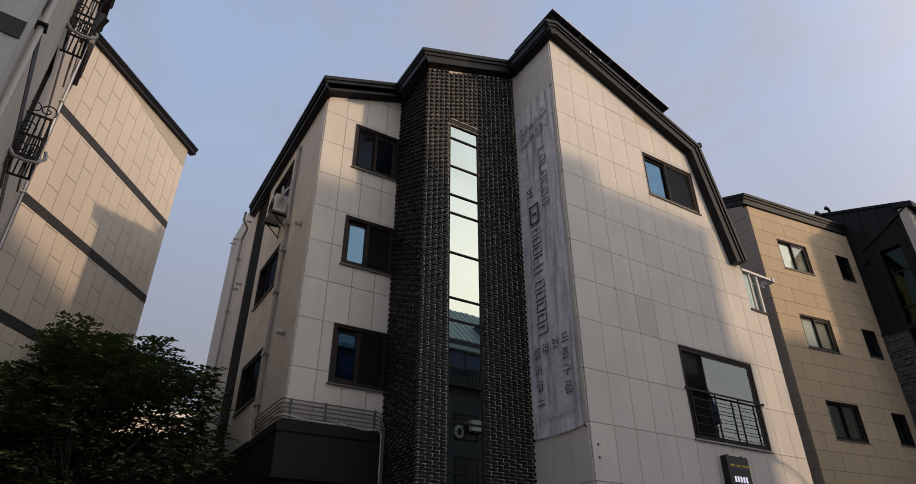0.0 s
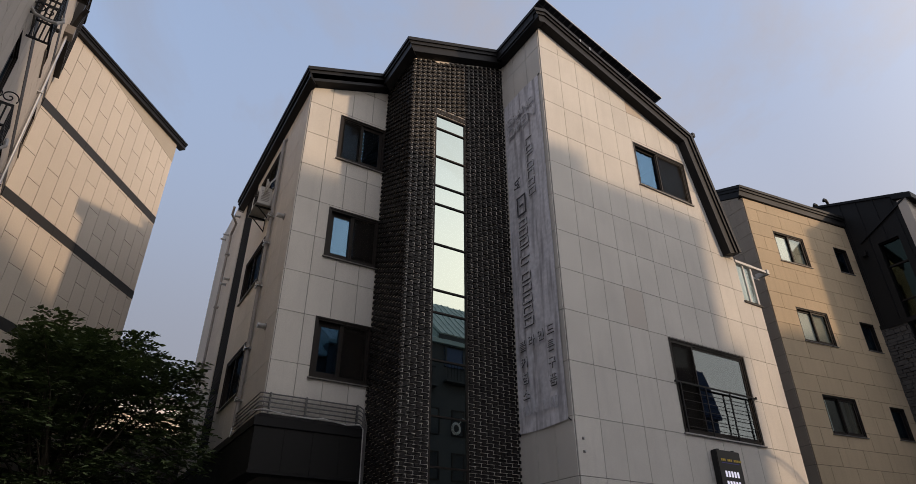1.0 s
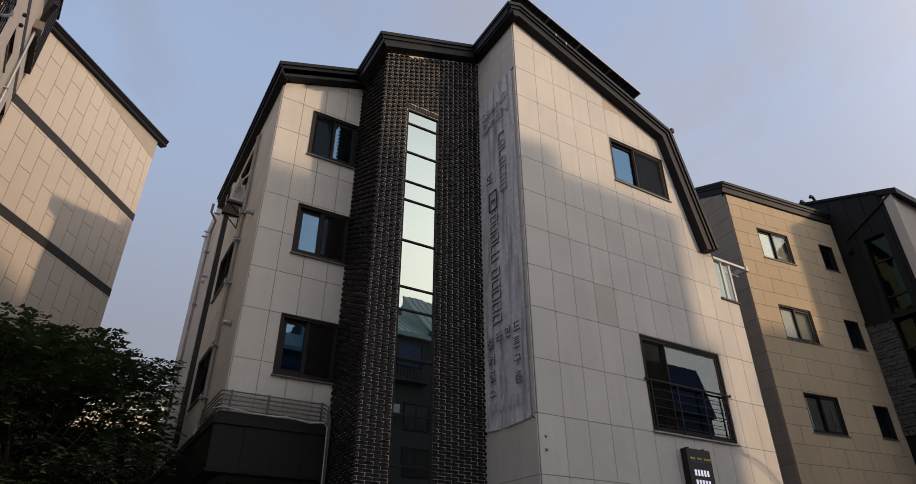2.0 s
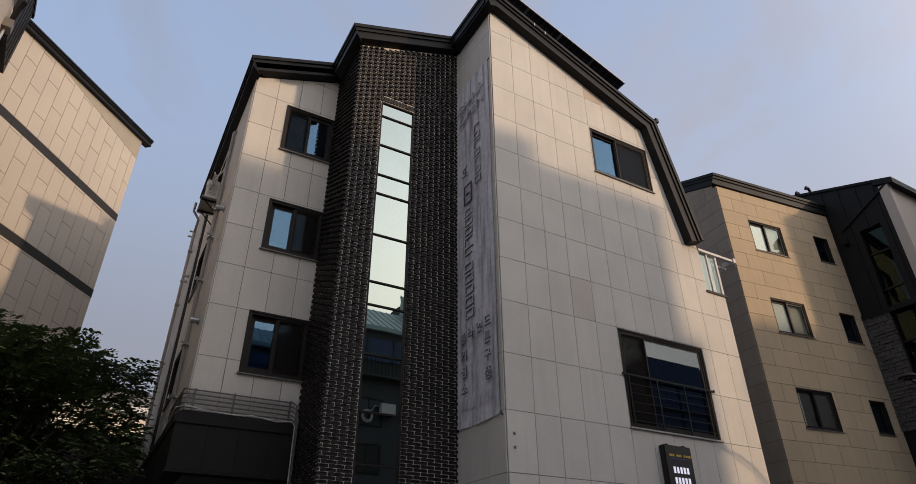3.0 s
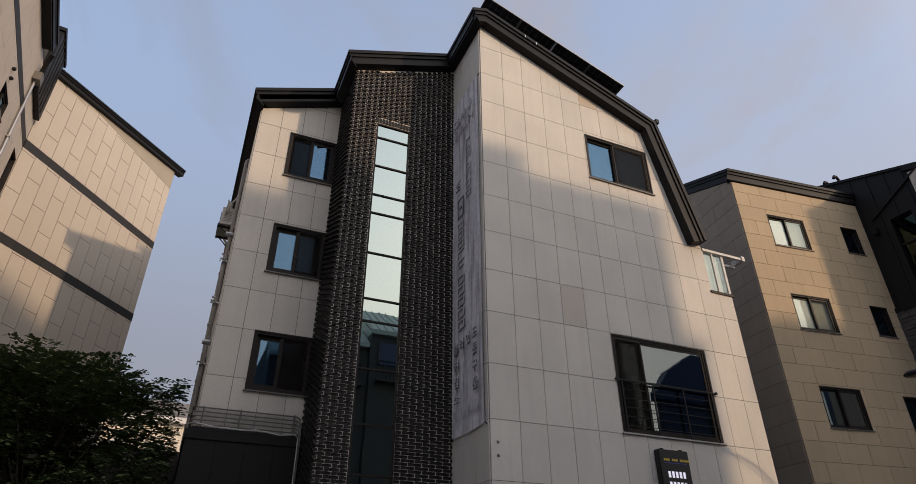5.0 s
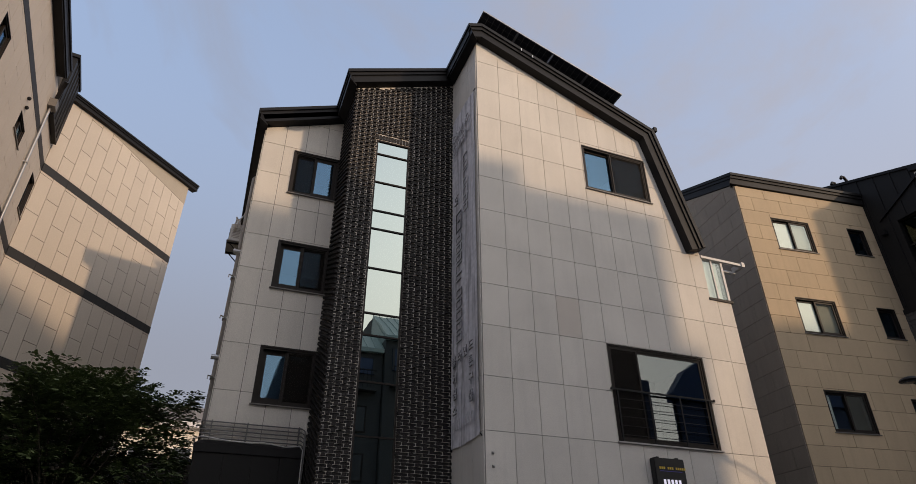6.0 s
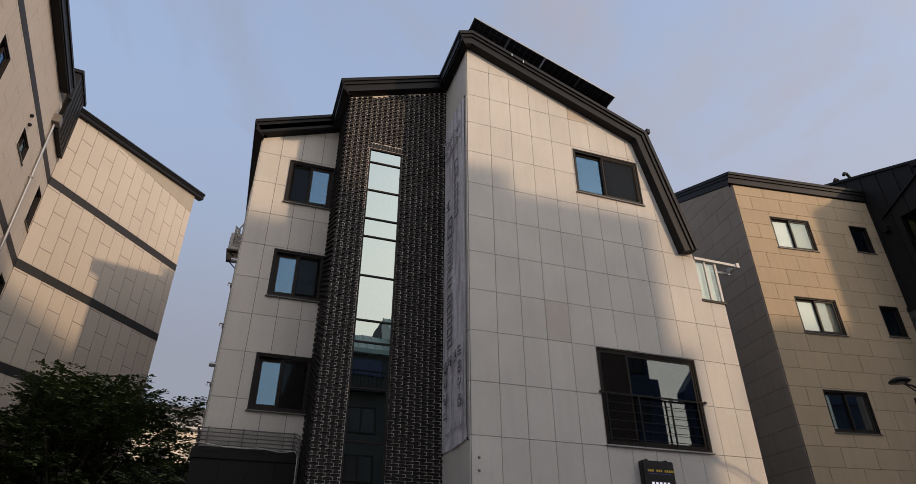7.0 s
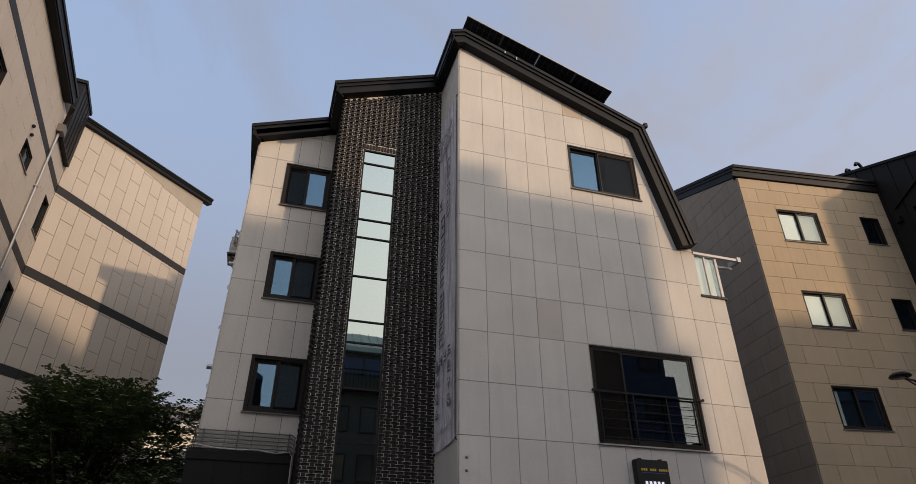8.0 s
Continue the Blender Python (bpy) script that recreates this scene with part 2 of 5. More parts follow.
def sweep(bm, path, profile, side, only=None):
    """Runs a profile (out, up) along straight stretches with mitred corners; side: +1 if out lies to the right of the way."""
    path = [Vector(p) for p in path]
    dirs = [(b - a).normalized() for a, b in zip(path, path[1:])]
    for i, d in enumerate(dirs):
        if only is not None and i != only:
            continue
        up = (Vector((0, 0, 1)) - d * d.z)
        up.normalize()
        out = d.cross(up) * side
        n0 = d if i == 0 else (dirs[i - 1] + d).normalized()
        n1 = d if i == len(dirs) - 1 else (d + dirs[i + 1]).normalized()
        ends = []
        for p, nn in ((path[i], n0), (path[i + 1], n1)):
            ring = []
            for o, u in profile:
                v = p + out * o + up * u
                v = v - d * ((v - p).dot(nn) / d.dot(nn))
                ring.append(bm.verts.new(v))
            ends.append(ring)
        a, b = ends
        n = len(profile)
        for k in range(n):
            bm.faces.new((a[k], a[(k + 1) % n], b[(k + 1) % n], b[k]))
        bm.faces.new(a)
        bm.faces.new(b[::-1])


def edging(name, path, profile, mat, parent, label="", m=None):
    """A mitred run of trim, one part for each straight stretch."""
    path = [Vector(p) for p in path]
    for i in range(len(path) - 1):
        bm = bmesh.new()
        sweep(bm, path, profile, 1, i)
        part(name, bm, mat, parent, label, m)


def wall_frame(x, y, angle, z=0):
    """u runs along the wall to the right as seen from outside, local y points into the wall, z up."""
    return Matrix.Translation((x, y, z)) @ Matrix.Rotation(radians(angle), 4, "Z")


def clip(poly, a, b, c):
    """Keeps the part of an outline where a*x + b*z <= c."""
    out = []
    for i, p in enumerate(poly):
        q = poly[(i + 1) % len(poly)]
        dp, dq = a * p[0] + b * p[1] - c, a * q[0] + b * q[1] - c
        if dp <= 0:
            out.append(p)
        if dp * dq < 0:
            t = dp / (dp - dq)
            out.append((p[0] + t * (q[0] - p[0]), p[1] + t * (q[1] - p[1])))
    return out


def minus(rect, hole):
    """A rectangle less another, as up to four rectangles."""
    x0, x1, z0, z1 = rect
    a0, a1, b0, b1 = hole
    if a0 >= x1 or a1 <= x0 or b0 >= z1 or b1 <= z0:
        return [rect]
    res = []
    if b1 < z1:
        res.append((x0, x1, b1, z1))
    if b0 > z0:
        res.append((x0, x1, z0, b0))
    m0, m1 = max(z0, b0), min(z1, b1)
    if a0 > x0:
        res.append((x0, a0, m0, m1))
    if a1 < x1:
        res.append((a1, x1, m0, m1))
    return [r for r in res if r[1] - r[0] > 0.004 and r[3] - r[2] > 0.004]


def wall_core(bm, u0, u1, z0, z1, holes, cuts, thick, front=0.0):
    """A wall with openings through it, cut by slanting lines; front is its outer face."""
    rects = [(u0, u1, z0, z1)]
    for h in holes:
        rects = [r for q in rects for r in minus(q, h)]
    for r in rects:
        poly = [(r[0], r[2]), (r[1], r[2]), (r[1], r[3]), (r[0], r[3])]
        for c in cuts:
            poly = clip(poly, *c)
            if len(poly) < 3:
                break
        if len(poly) >= 3:
            prism(bm, poly, front, front + thick)
    bmesh.ops.remove_doubles(bm, verts=bm.verts[:], dist=0.0002)


TILE_MESH = {}


def tiles(parent, frame_m, rects, holes, cuts, mat, name="tile", proud=0.022, gap=0.0055, special=None):
    """Stone slabs on a wall, each its own piece; whole ones of one size share a mesh."""
    for r in rects:
        x0, x1, z0, z1 = r[0] + gap, r[1] - gap, r[2] + gap, r[3] - gap
        if x1 - x0 < 0.02 or z1 - z0 < 0.02:
            continue
        cx, cz = (x0 + x1) / 2, (z0 + z1) / 2
        pieces = [(x0, x1, z0, z1)]
        for h in holes:
            pieces = [q for p in pieces for q in minus(p, h)]
        polys = []
        whole = pieces == [(x0, x1, z0, z1)]
        for p in pieces:
            poly = [(p[0], p[2]), (p[1], p[2]), (p[1], p[3]), (p[0], p[3])]
            for c in cuts:
                q = clip(poly, *c)
                if q != poly:
                    whole = False
                poly = q
                if len(poly) < 3:
                    break
            if len(poly) >= 3:
                polys.append(poly)
        if not polys:
            continue
        mt = special[0] if special and special[1](cx, cz) else mat
        key = (mt.name, round(x1 - x0, 3), round(z1 - z0, 3), proud)
        for group in ([polys] if whole else islands(polys)):
            if whole and key in TILE_MESH:
                me = TILE_MESH[key]
            else:
                bm = bmesh.new()
                for p in group:
                    prism(bm, [(x - cx, z - cz) for x, z in p], -proud, 0)
                bmesh.ops.remove_doubles(bm, verts=bm.verts[:], dist=0.0002)
                me = mesh_of(name, bm, mt)
                if whole:
                    TILE_MESH[key] = me
            attach(new(name, me), parent, frame_m @ Matrix.Translation((cx, 0, cz)))


def grid(us, zs):
    return [(a, b, c, d) for a, b in zip(us, us[1:]) for c, d in zip(zs, zs[1:])]


def bond(u0, u1, z0, z1, w, h, shift=0.5):
    """Running bond of long slabs laid flat."""
    res, k, z = [], 0, z0
    while z < z1 - 0.01:
        u = u0 - (w * shift if k % 2 else 0)
        while u < u1 - 0.01:
            a, b = max(u, u0), min(u + w, u1)
            if b - a > 0.03:
                res.append((a, b, z, min(z + h, z1)))
            u += w
        z, k = z + h, k + 1
    return res


def upright_bond(u0, u1, z0, z1, w, h, first=0):
    """Running bond of slabs set upright in columns."""
    res, k, u = [], first, u0
    while u < u1 - 0.01:
        z = z0 - (h * 0.5 if k % 2 else 0)
        while z < z1 - 0.01:
            a, b = max(z, z0), min(z + h, z1)
            if b - a > 0.03:
                res.append((u, min(u + w, u1), a, b))
            z += h
        u, k = u + w, k + 1
    return res


def window(parent, fm, u0, u1, z0, z1, split=0.5, frame_w=0.07, recess=0.03, proud=0.03, sill=True, blind=None, frame_mat=None, glass_mat=None, sliding=True, curtain=None, name="window", label="", screen=None, stile=0.055):
    """A sliding window: outer frame, two sashes with panes, sill, and the room behind."""
    fmat, gmat = frame_mat or FRAME, glass_mat or GLASS
    w = attach(new(name), parent, fm @ Matrix.Translation(((u0 + u1) / 2, 0, z0)))
    w.empty_display_size = 0.1
    tagged(w, label)
    d0, d1 = -proud, 0.14
    o, lip = frame_w * 0.45, d0 + 0.022            # outer flange, then the frame a step behind it
    part("flange", boxes((u0, u1, d0, lip, z0, z0 + o), (u0, u1, d0, lip, z1 - o, z1), (u0, u0 + o, d0, lip, z0 + o, z1 - o), (u1 - o, u1, d0, lip, z0 + o, z1 - o)), fmat, w, m=fm)
    part("frame", boxes((u0, u1, lip, d1, z0, z0 + frame_w), (u0, u1, lip, d1, z1 - frame_w, z1), (u0, u0 + frame_w, lip, d1, z0 + frame_w, z1 - frame_w), (u1 - frame_w, u1, lip, d1, z0 + frame_w, z1 - frame_w)), fmat, w, m=fm)
    a, b, c, d = u0 + frame_w, u1 - frame_w, z0 + frame_w, z1 - frame_w
    um = a + (b - a) * split
    s = stile
    for k, (p, q) in enumerate(((a, um + s / 2), (um - s / 2, b)) if sliding else ((a, b),)):
        y = recess + (0.045 if k == 0 else 0.0)
        part("sash", boxes((p, q, y, y + 0.035, c, c + s), (p, q, y, y + 0.035, d - s, d), (p, p + s, y, y + 0.035, c + s, d - s), (q - s, q, y, y + 0.035, c + s, d - s)), fmat, w, m=fm)
        pane = part("pane", boxes((p + s, q - s, y + 0.012, y + 0.02, c + s, d - s)), gmat, w, m=fm)
        pane.visible_shadow = False
    if screen:
        p, q = (um, b) if screen == "right" else (a, um)
        part("insect_screen", boxes((p, q, 0.012, 0.016, c, d)), SCREEN, w, "dark insect screen", m=fm)
        part("screen_frame", boxes((p, p + 0.03, 0.005, 0.025, c, d), (q - 0.03, q, 0.005, 0.025, c, d), (p + 0.03, q - 0.03, 0.005, 0.025, c, c + 0.03), (p + 0.03, q - 0.03, 0.005, 0.025, d - 0.03, d)), fmat, w, m=fm)
    if sill:
        part("sill", boxes((u0 - 0.03, u1 + 0.03, -proud - 0.035, 0.0, z0 - 0.026, z0 - 0.002)), SILL, w, "thin grey metal sill", m=fm)
    if blind:
        part("blind", boxes((blind[0], blind[1], 0.105, 0.112, blind[2], d)), BLIND, w, "pale roller blind", m=fm)
    if curtain:
        part("curtain", boxes((curtain[0], curtain[1], 0.12, 0.135, c, d)), CURTAIN, w, m=fm)
    return w

# ---- ground ----
bm = bmesh.new()
box(bm, -400, 400, -400, 400, -0.5, 0.0)
tagged(attach(new("ground", mesh_of("ground", bm, PAVING)), None), "grey paved street and yard", "ground", kind="structure")

# ---- main apartment building ----
FRONT, BRICK_Y, LEFT_Y = 7.31, 9.05, 10.65
LEFT_X, BRICK_X, MAIN_X, RIGHT_X, BACK_Y = 2.33, 4.48, 7.29, 14.30, 21.3
EAVE_END = 17.6


def roof_z(x):
    """Height of the roof's upper edge."""
    if x < 7.37:
        return 15.65 - 0.383 * (7.37 - x)
    if x < 12.67:
        return 15.65 - 0.409 * (x - 7.37)
    return 13.48 - 3.98 * (x - 12.67)


house = thing("apartment_building", (8.3, 14, 0), "four-storey apartment building in pale granite with charcoal roof edging", "building")
UNDER = 0.50                     # wall top below the roof's edge
cut_left = (-0.383, 1, 15.65 - UNDER - 0.383 * 7.37)
cut_right = (0.409, 1, 15.65 - UNDER + 0.02 + 0.409 * 7.37)
cut_mansard = (2.79, 1, 13.25 + 2.79 * 12.33)

F_MAIN = wall_frame(0, FRONT, 0)
F_LEFT = wall_frame(0, LEFT_Y, 0)
F_BRICK = wall_frame(0, BRICK_Y, 0)
F_SIDE = wall_frame(LEFT_X, BACK_Y, -90)       # u = BACK_Y - y
F_BANNER = wall_frame(MAIN_X, BRICK_Y, -90)    # u = BRICK_Y - y
F_RETURN = wall_frame(BRICK_X, LEFT_Y, -90)    # u = LEFT_Y - y

W_UP = (10.32, 12.33, 11.02, 12.45)
W_BIG = (10.30, 12.96, 4.63, 6.77)
W_CORNER = (13.63, 14.36, 8.46, 9.66)
W_SHOP = (10.2, 14.0, 0.4, 3.45)
L1, L2, L3 = (3.17, 4.47, 11.24, 12.66), (3.15, 4.47, 8.42, 9.76), (3.15, 4.47, 5.57, 6.93)
STRIP = (5.13, 6.04, 0.3, 12.42)
S_W = [(BACK_Y - 15.05, BACK_Y - 13.15, z, z + 1.28) for z in (11.52, 8.68, 5.72)]
LOUV = (BACK_Y - 17.05, BACK_Y - 15.65, 4.9, 13.4)

bm = bmesh.new()
wall_core(bm, MAIN_X, RIGHT_X, 0, 9.66, [W_BIG, W_CORNER, W_SHOP], [], 0.25)
wall_core(bm, MAIN_X, 13.9, 9.66, 16, [W_UP], [cut_right, cut_mansard], 0.25)
front_wall = part("front_wall", bm, JOINT, house, m=F_MAIN)
bm = bmesh.new()
wall_core(bm, LEFT_X, BRICK_X, 4.5, 16, [L1, L2, L3], [cut_left], 0.25)
left_wall = part("wing_wall", bm, JOINT, house, m=F_LEFT)
bm = bmesh.new()
wall_core(bm, 0, BACK_Y - LEFT_Y - 0.25, 4.5, 13.4, S_W + [LOUV], [], 0.25)
wall_core(bm, 0, BACK_Y - EAVE_END, 13.4, 14.12, [], [], 0.25)
side_wall = part("side_wall", bm, JOINT, house, m=F_SIDE)
bm = bmesh.new()
wall_core(bm, BRICK_X, MAIN_X, 0, 16, [STRIP], [cut_left], 0.25)
brick_wall = part("brick_wall", bm, BRICK_JOINT, house, m=F_BRICK)
bm = bmesh.new()
wall_core(bm, 0, LEFT_Y - BRICK_Y - 0.25, 0, 14.1, [], [], 0.25)
brick_return = part("brick_return_wall", bm, BRICK_JOINT, house, m=F_RETURN)
bm = bmesh.new()
wall_core(bm, 0, BRICK_Y - FRONT - 0.25, 0, 15.1, [], [], 0.25)
banner_wall = part("recess_wall", bm, JOINT, house, m=F_BANNER)
# rear, far side and floors close the shell
part("rear_wall", boxes((LEFT_X + 0.25, RIGHT_X, BACK_Y - 0.25, BACK_Y, 0, 9.7), (LEFT_X + 0.25, 12.2, BACK_Y - 0.25, BACK_Y, 9.7, 13.4)), RENDER_GREY, house)
# unseen wall, coloured dark to cut the light bounced onto the neighbour's side
part("far_side_wall", boxes((RIGHT_X - 0.25, RIGHT_X, FRONT + 0.25, BACK_Y - 0.25, 0, 8.45)), RENDER_GREY, house)
for z in (3.65, 6.0, 8.8, 10.9):
    part("floor_slab", boxes((LEFT_X + 0.25, MAIN_X + 0.25, LEFT_Y + 0.25, BACK_Y - 0.25, z - 0.9 if z > 4 else z, z - 0.7 if z > 4 else z + 0.2),
                             (MAIN_X + 0.25, (RIGHT_X if z < 9 else 13.2) - 0.25, FRONT + 0.25, BACK_Y - 0.25, z - 1.6 if z > 4 else z, z - 1.4 if z > 4 else z + 0.2)), ROOM, house)
part("partition", boxes((MAIN_X + 0.25, RIGHT_X - 0.3, 10.4, 10.5, 3.9, 9.6), (MAIN_X + 0.25, 12.2, 10.4, 10.5, 9.6, 13.3), (LEFT_X + 0.25, MAIN_X, 13.0, 13.1, 3.9, 13.3), (4.75, 4.85, LEFT_Y + 0.25, 13.0, 3.9, 13.3)), ROOM, house)
# ground floor set back under the wing
part("ground_floor_wall", boxes((LEFT_X + 0.6, BRICK_X, LEFT_Y + 1.4, LEFT_Y + 1.6, 0, 3.65), (LEFT_X + 0.6, LEFT_X + 0.8, LEFT_Y + 1.6, BACK_Y - 0.25, 0, 3.65)), METAL_DARK, house)
# dark skirt under the wing
for u0, u1 in ((2.20, 2.78), (2.785, 3.35), (3.355, 3.92), (3.925, 4.46)):
    part("skirt_panel", boxes((u0, u1, LEFT_Y - 0.13, LEFT_Y + 0.1, 3.66, 4.46)), METAL_DARK, house, "black metal panel")
for k in range(11):
    y = LEFT_Y - 0.12 + k * 0.9
    part("skirt_panel", boxes((LEFT_X - 0.13, LEFT_X + 0.1, y + (0.225 if k == 0 else 0), y + 0.895, 3.66, 4.46)), METAL_DARK, house, "black metal panel")
edging("skirt_cap", [(LEFT_X - 0.13, BACK_Y, 4.46), (LEFT_X - 0.13, LEFT_Y - 0.13, 4.46), (BRICK_X - 0.01, LEFT_Y - 0.13, 4.46)], [(0.03, 0), (0.03, 0.17), (-0.1, 0.26), (-0.2, 0.26), (-0.2, 0)], METAL, house, "", None)
edging("skirt_drip", [(LEFT_X - 0.13, BACK_Y, 3.60), (LEFT_X - 0.13, LEFT_Y - 0.13, 3.60), (BRICK_X - 0.01, LEFT_Y - 0.13, 3.60)], [(0.02, 0), (0.02, 0.055), (-0.3, 0.055), (-0.3, 0)], METAL, house, "", None)

# roof: slabs and stepped metal edging
bm = bmesh.new()
for x0, x1, y0, y1 in ((2.12, 4.2, 10.4, EAVE_END), (4.2, 7.0, 8.85, EAVE_END), (7.0, 7.37, 7.1, EAVE_END), (7.37, 12.62, 7.1, EAVE_END)):
    za, zb = roof_z(x0) - 0.06, roof_z(x1) - 0.06
    prism(bm, [(x0, za - 0.3), (x1, zb - 0.3), (x1, zb), (x0, za)], y0, y1)
prism(bm, [(12.55, 13.2), (12.62, 13.5), (13.52, 9.8), (13.3, 9.8)], 7.1, EAVE_END)
roof = part("roof", bm, METAL, house, "charcoal standing-seam metal roof")
EDGE = [(0.0, 0.0), (0.0, -0.10), (-0.035, -0.10), (-0.035, -0.20), (-0.07, -0.20), (-0.07, -0.42), (-0.30, -0.46), (-0.30, 0.0)]
zl, zb = roof_z(2.05), roof_z(4.12)
edging("fascia", [(2.05, EAVE_END, zl), (2.05, 10.33, zl), (4.12, 10.33, zb), (4.12, 8.77, zb), (6.96, 8.77, roof_z(6.96)), (6.96, 7.0, roof_z(6.96)), (7.37, 7.0, 15.65), (12.67, 7.0, 13.48), (13.60, 7.0, 9.78)], EDGE, METAL, roof, "stepped charcoal metal fascia")
# gutter end at the rear of the left eave
bm = bmesh.new()
tube(bm, [(1.98, EAVE_END - 0.1, zl - 0.35), (1.98, EAVE_END + 0.05, zl - 0.6), (2.2, EAVE_END + 0.3, zl - 0.75), (2.22, EAVE_END + 1.1, zl - 0.8), (2.22, EAVE_END + 1.1, 4.6)], 0.042)
for z in (6, 8, 10, 12):
    box(bm, 2.16, 2.33, EAVE_END + 1.03, EAVE_END + 1.17, z, z + 0.04)
part("downpipe", bm, PIPE, house, "pale downpipe at the rear of the side wall")

# windows
window(house, F_LEFT, *L1, stile=0.095, split=0.48, frame_w=0.075, proud=0.045, screen="left", blind=(L1[0] + 0.12, L1[0] + 0.62, L1[2] + 0.12))
window(house, F_LEFT, *L2, stile=0.095, split=0.48, frame_w=0.08, proud=0.045, screen="right")
window(house, F_LEFT, *L3, stile=0.095, split=0.48, frame_w=0.08, proud=0.045, screen="right")
window(house, F_MAIN, *W_UP, split=0.44, frame_w=0.08, proud=0.03, screen="right", curtain=(W_UP[0] + 1.15, W_UP[1] - 0.1))
big = window(house, F_MAIN, *W_BIG, split=0.29, frame_w=0.075, proud=0.012, screen="left", glass_mat=GLASS_BALCONY, sill=False)
part("sill", boxes((W_BIG[0] - 0.03, W_BIG[1] + 0.03, -0.065, 0.0, W_BIG[2] - 0.03, W_BIG[2])), PIPE, big, "thin pale stone sill", m=F_MAIN)
for s in S_W:
    window(house, F_SIDE, *s, split=0.42, frame_w=0.09, proud=0.04, screen="right")
# stair glazing with dark transoms
stair = attach(new("stair_window"), house, Matrix.Translation((5.6, BRICK_Y, 0.3)))
tagged(stair, "tall strip of mirrored stair glazing")
MULL = [12.42, 11.97, 11.07, 10.20, 9.67, 8.58, 7.43, 6.90, 5.84, 4.70, 3.75, 2.6, 1.5, 0.3]
part("frame", boxes((5.13, 5.17, -0.005, 0.12, 0.3, 12.42), (6.0, 6.04, -0.005, 0.12, 0.3, 12.42), (5.17, 6.0, -0.005, 0.12, 12.38, 12.42)), FRAME, stair, m=F_BRICK)
for a, b in zip(MULL, MULL[1:]):
    part("transom", boxes((5.17, 6.0, 0.0, 0.10, b - 0.018, b + 0.018)), FRAME, stair, m=F_BRICK)
    part("pane", boxes((5.17, 6.0, 0.03, 0.045, b + 0.018, min(a - 0.018, 12.38))), MIRROR, stair, m=F_BRICK)
# corner terrace glazing in white frames
corner = attach(new("terrace_window"), house, Matrix.Translation((14.0, FRONT, 8.46)))
tagged(corner, "white-framed corner terrace glazing")
part("frame", boxes((13.62, 13.66, 0.0, 0.05, 8.5, 9.66), (13.93, 13.98, 0.0, 0.05, 8.5, 9.62), (14.26, 14.33, 0.0, 0.06, 8.5, 9.6), (13.62, 15.02, -0.05, 0.03, 9.61, 9.68), (14.27, 14.33, 0.06, 2.6, 9.56, 9.64), (14.27, 14.33, 0.06, 2.6, 8.46, 8.52), (14.27, 14.33, 1.2, 1.26, 8.52, 9.56)), WHITE, corner, m=F_MAIN)
part("sill", boxes((13.60, 14.36, -0.05, 0.2, 8.40, 8.46)), FRAME, corner, m=F_MAIN)
for p in ((13.66, 13.93, 0.02, 0.03, 8.48, 9.6), (13.98, 14.26, 0.02, 0.03, 8.48, 9.6), (14.29, 14.30, 0.06, 1.2, 8.52, 9.56)):
    part("pane", boxes(p), GLASS_PALE, corner, m=F_MAIN)
part("rail_end", boxes((14.96, 15.06, -0.08, 0.3, 9.58, 9.72), (14.36, 14.98, 0.22, 0.28, 9.5, 9.56)), WHITE, corner, m=F_MAIN)
part("curtain", boxes((13.66, 14.2, 0.10, 0.12, 8.5, 9.6)), BLIND, corner, "white curtain", m=F_MAIN)
part("terrace_floor", boxes((12.9, 14.27, FRONT + 0.25, 16, 8.2, 8.4)), RENDER_GREY, house)
side_pipe = thing("wall_pipe", (14.36, FRONT + 0.3, 6.9), "thin pale pipe with clips on the far side wall", "pipe")
bm = bmesh.new()
tube(bm, [(14.34, FRONT + 0.3, 6.9), (14.34, FRONT + 0.3, 8.4)], 0.018, 8)
part("tube", bm, WHITE, side_pipe)
for z in (7.05, 7.4, 7.85, 8.2):
    part("clip", boxes((14.3, 14.40, FRONT + 0.25, FRONT + 0.35, z, z + 0.05)), STEEL, side_pipe)
# guard rail at the large window
rail = attach(new("guard_rail"), house, Matrix.Translation((11.6, FRONT, 4.7)))
RAIL_0, RAIL_1 = W_BIG[0] - 0.05, W_BIG[1] + 0.05
part("top_rail", boxes((RAIL_0, RAIL_1, -0.062, -0.034, 5.712, 5.748)), IRON, rail, "black steel guard rail", m=F_MAIN)
for x in (RAIL_0, RAIL_1 - 0.03):
    part("wall_fixing", boxes((x, x + 0.03, -0.034, 0.0, 5.712, 5.748), (x - 0.01, x + 0.04, -0.075, -0.062, 5.70, 5.76)), IRON, rail, m=F_MAIN)
for k in range(5):
    part("bar", boxes((W_BIG[0] + 0.1, W_BIG[1] - 0.1, -0.053, -0.043, 4.77 + k * 0.19, 4.782 + k * 0.19)), IRON, rail, m=F_MAIN)
for f in (0.04, 0.345, 0.655, 0.96):
    x = W_BIG[0] + f * (W_BIG[1] - W_BIG[0])
    part("post", boxes((x - 0.016, x + 0.016, -0.06, -0.036, W_BIG[2] + 0.012, 5.712)), IRON, rail, m=F_MAIN)
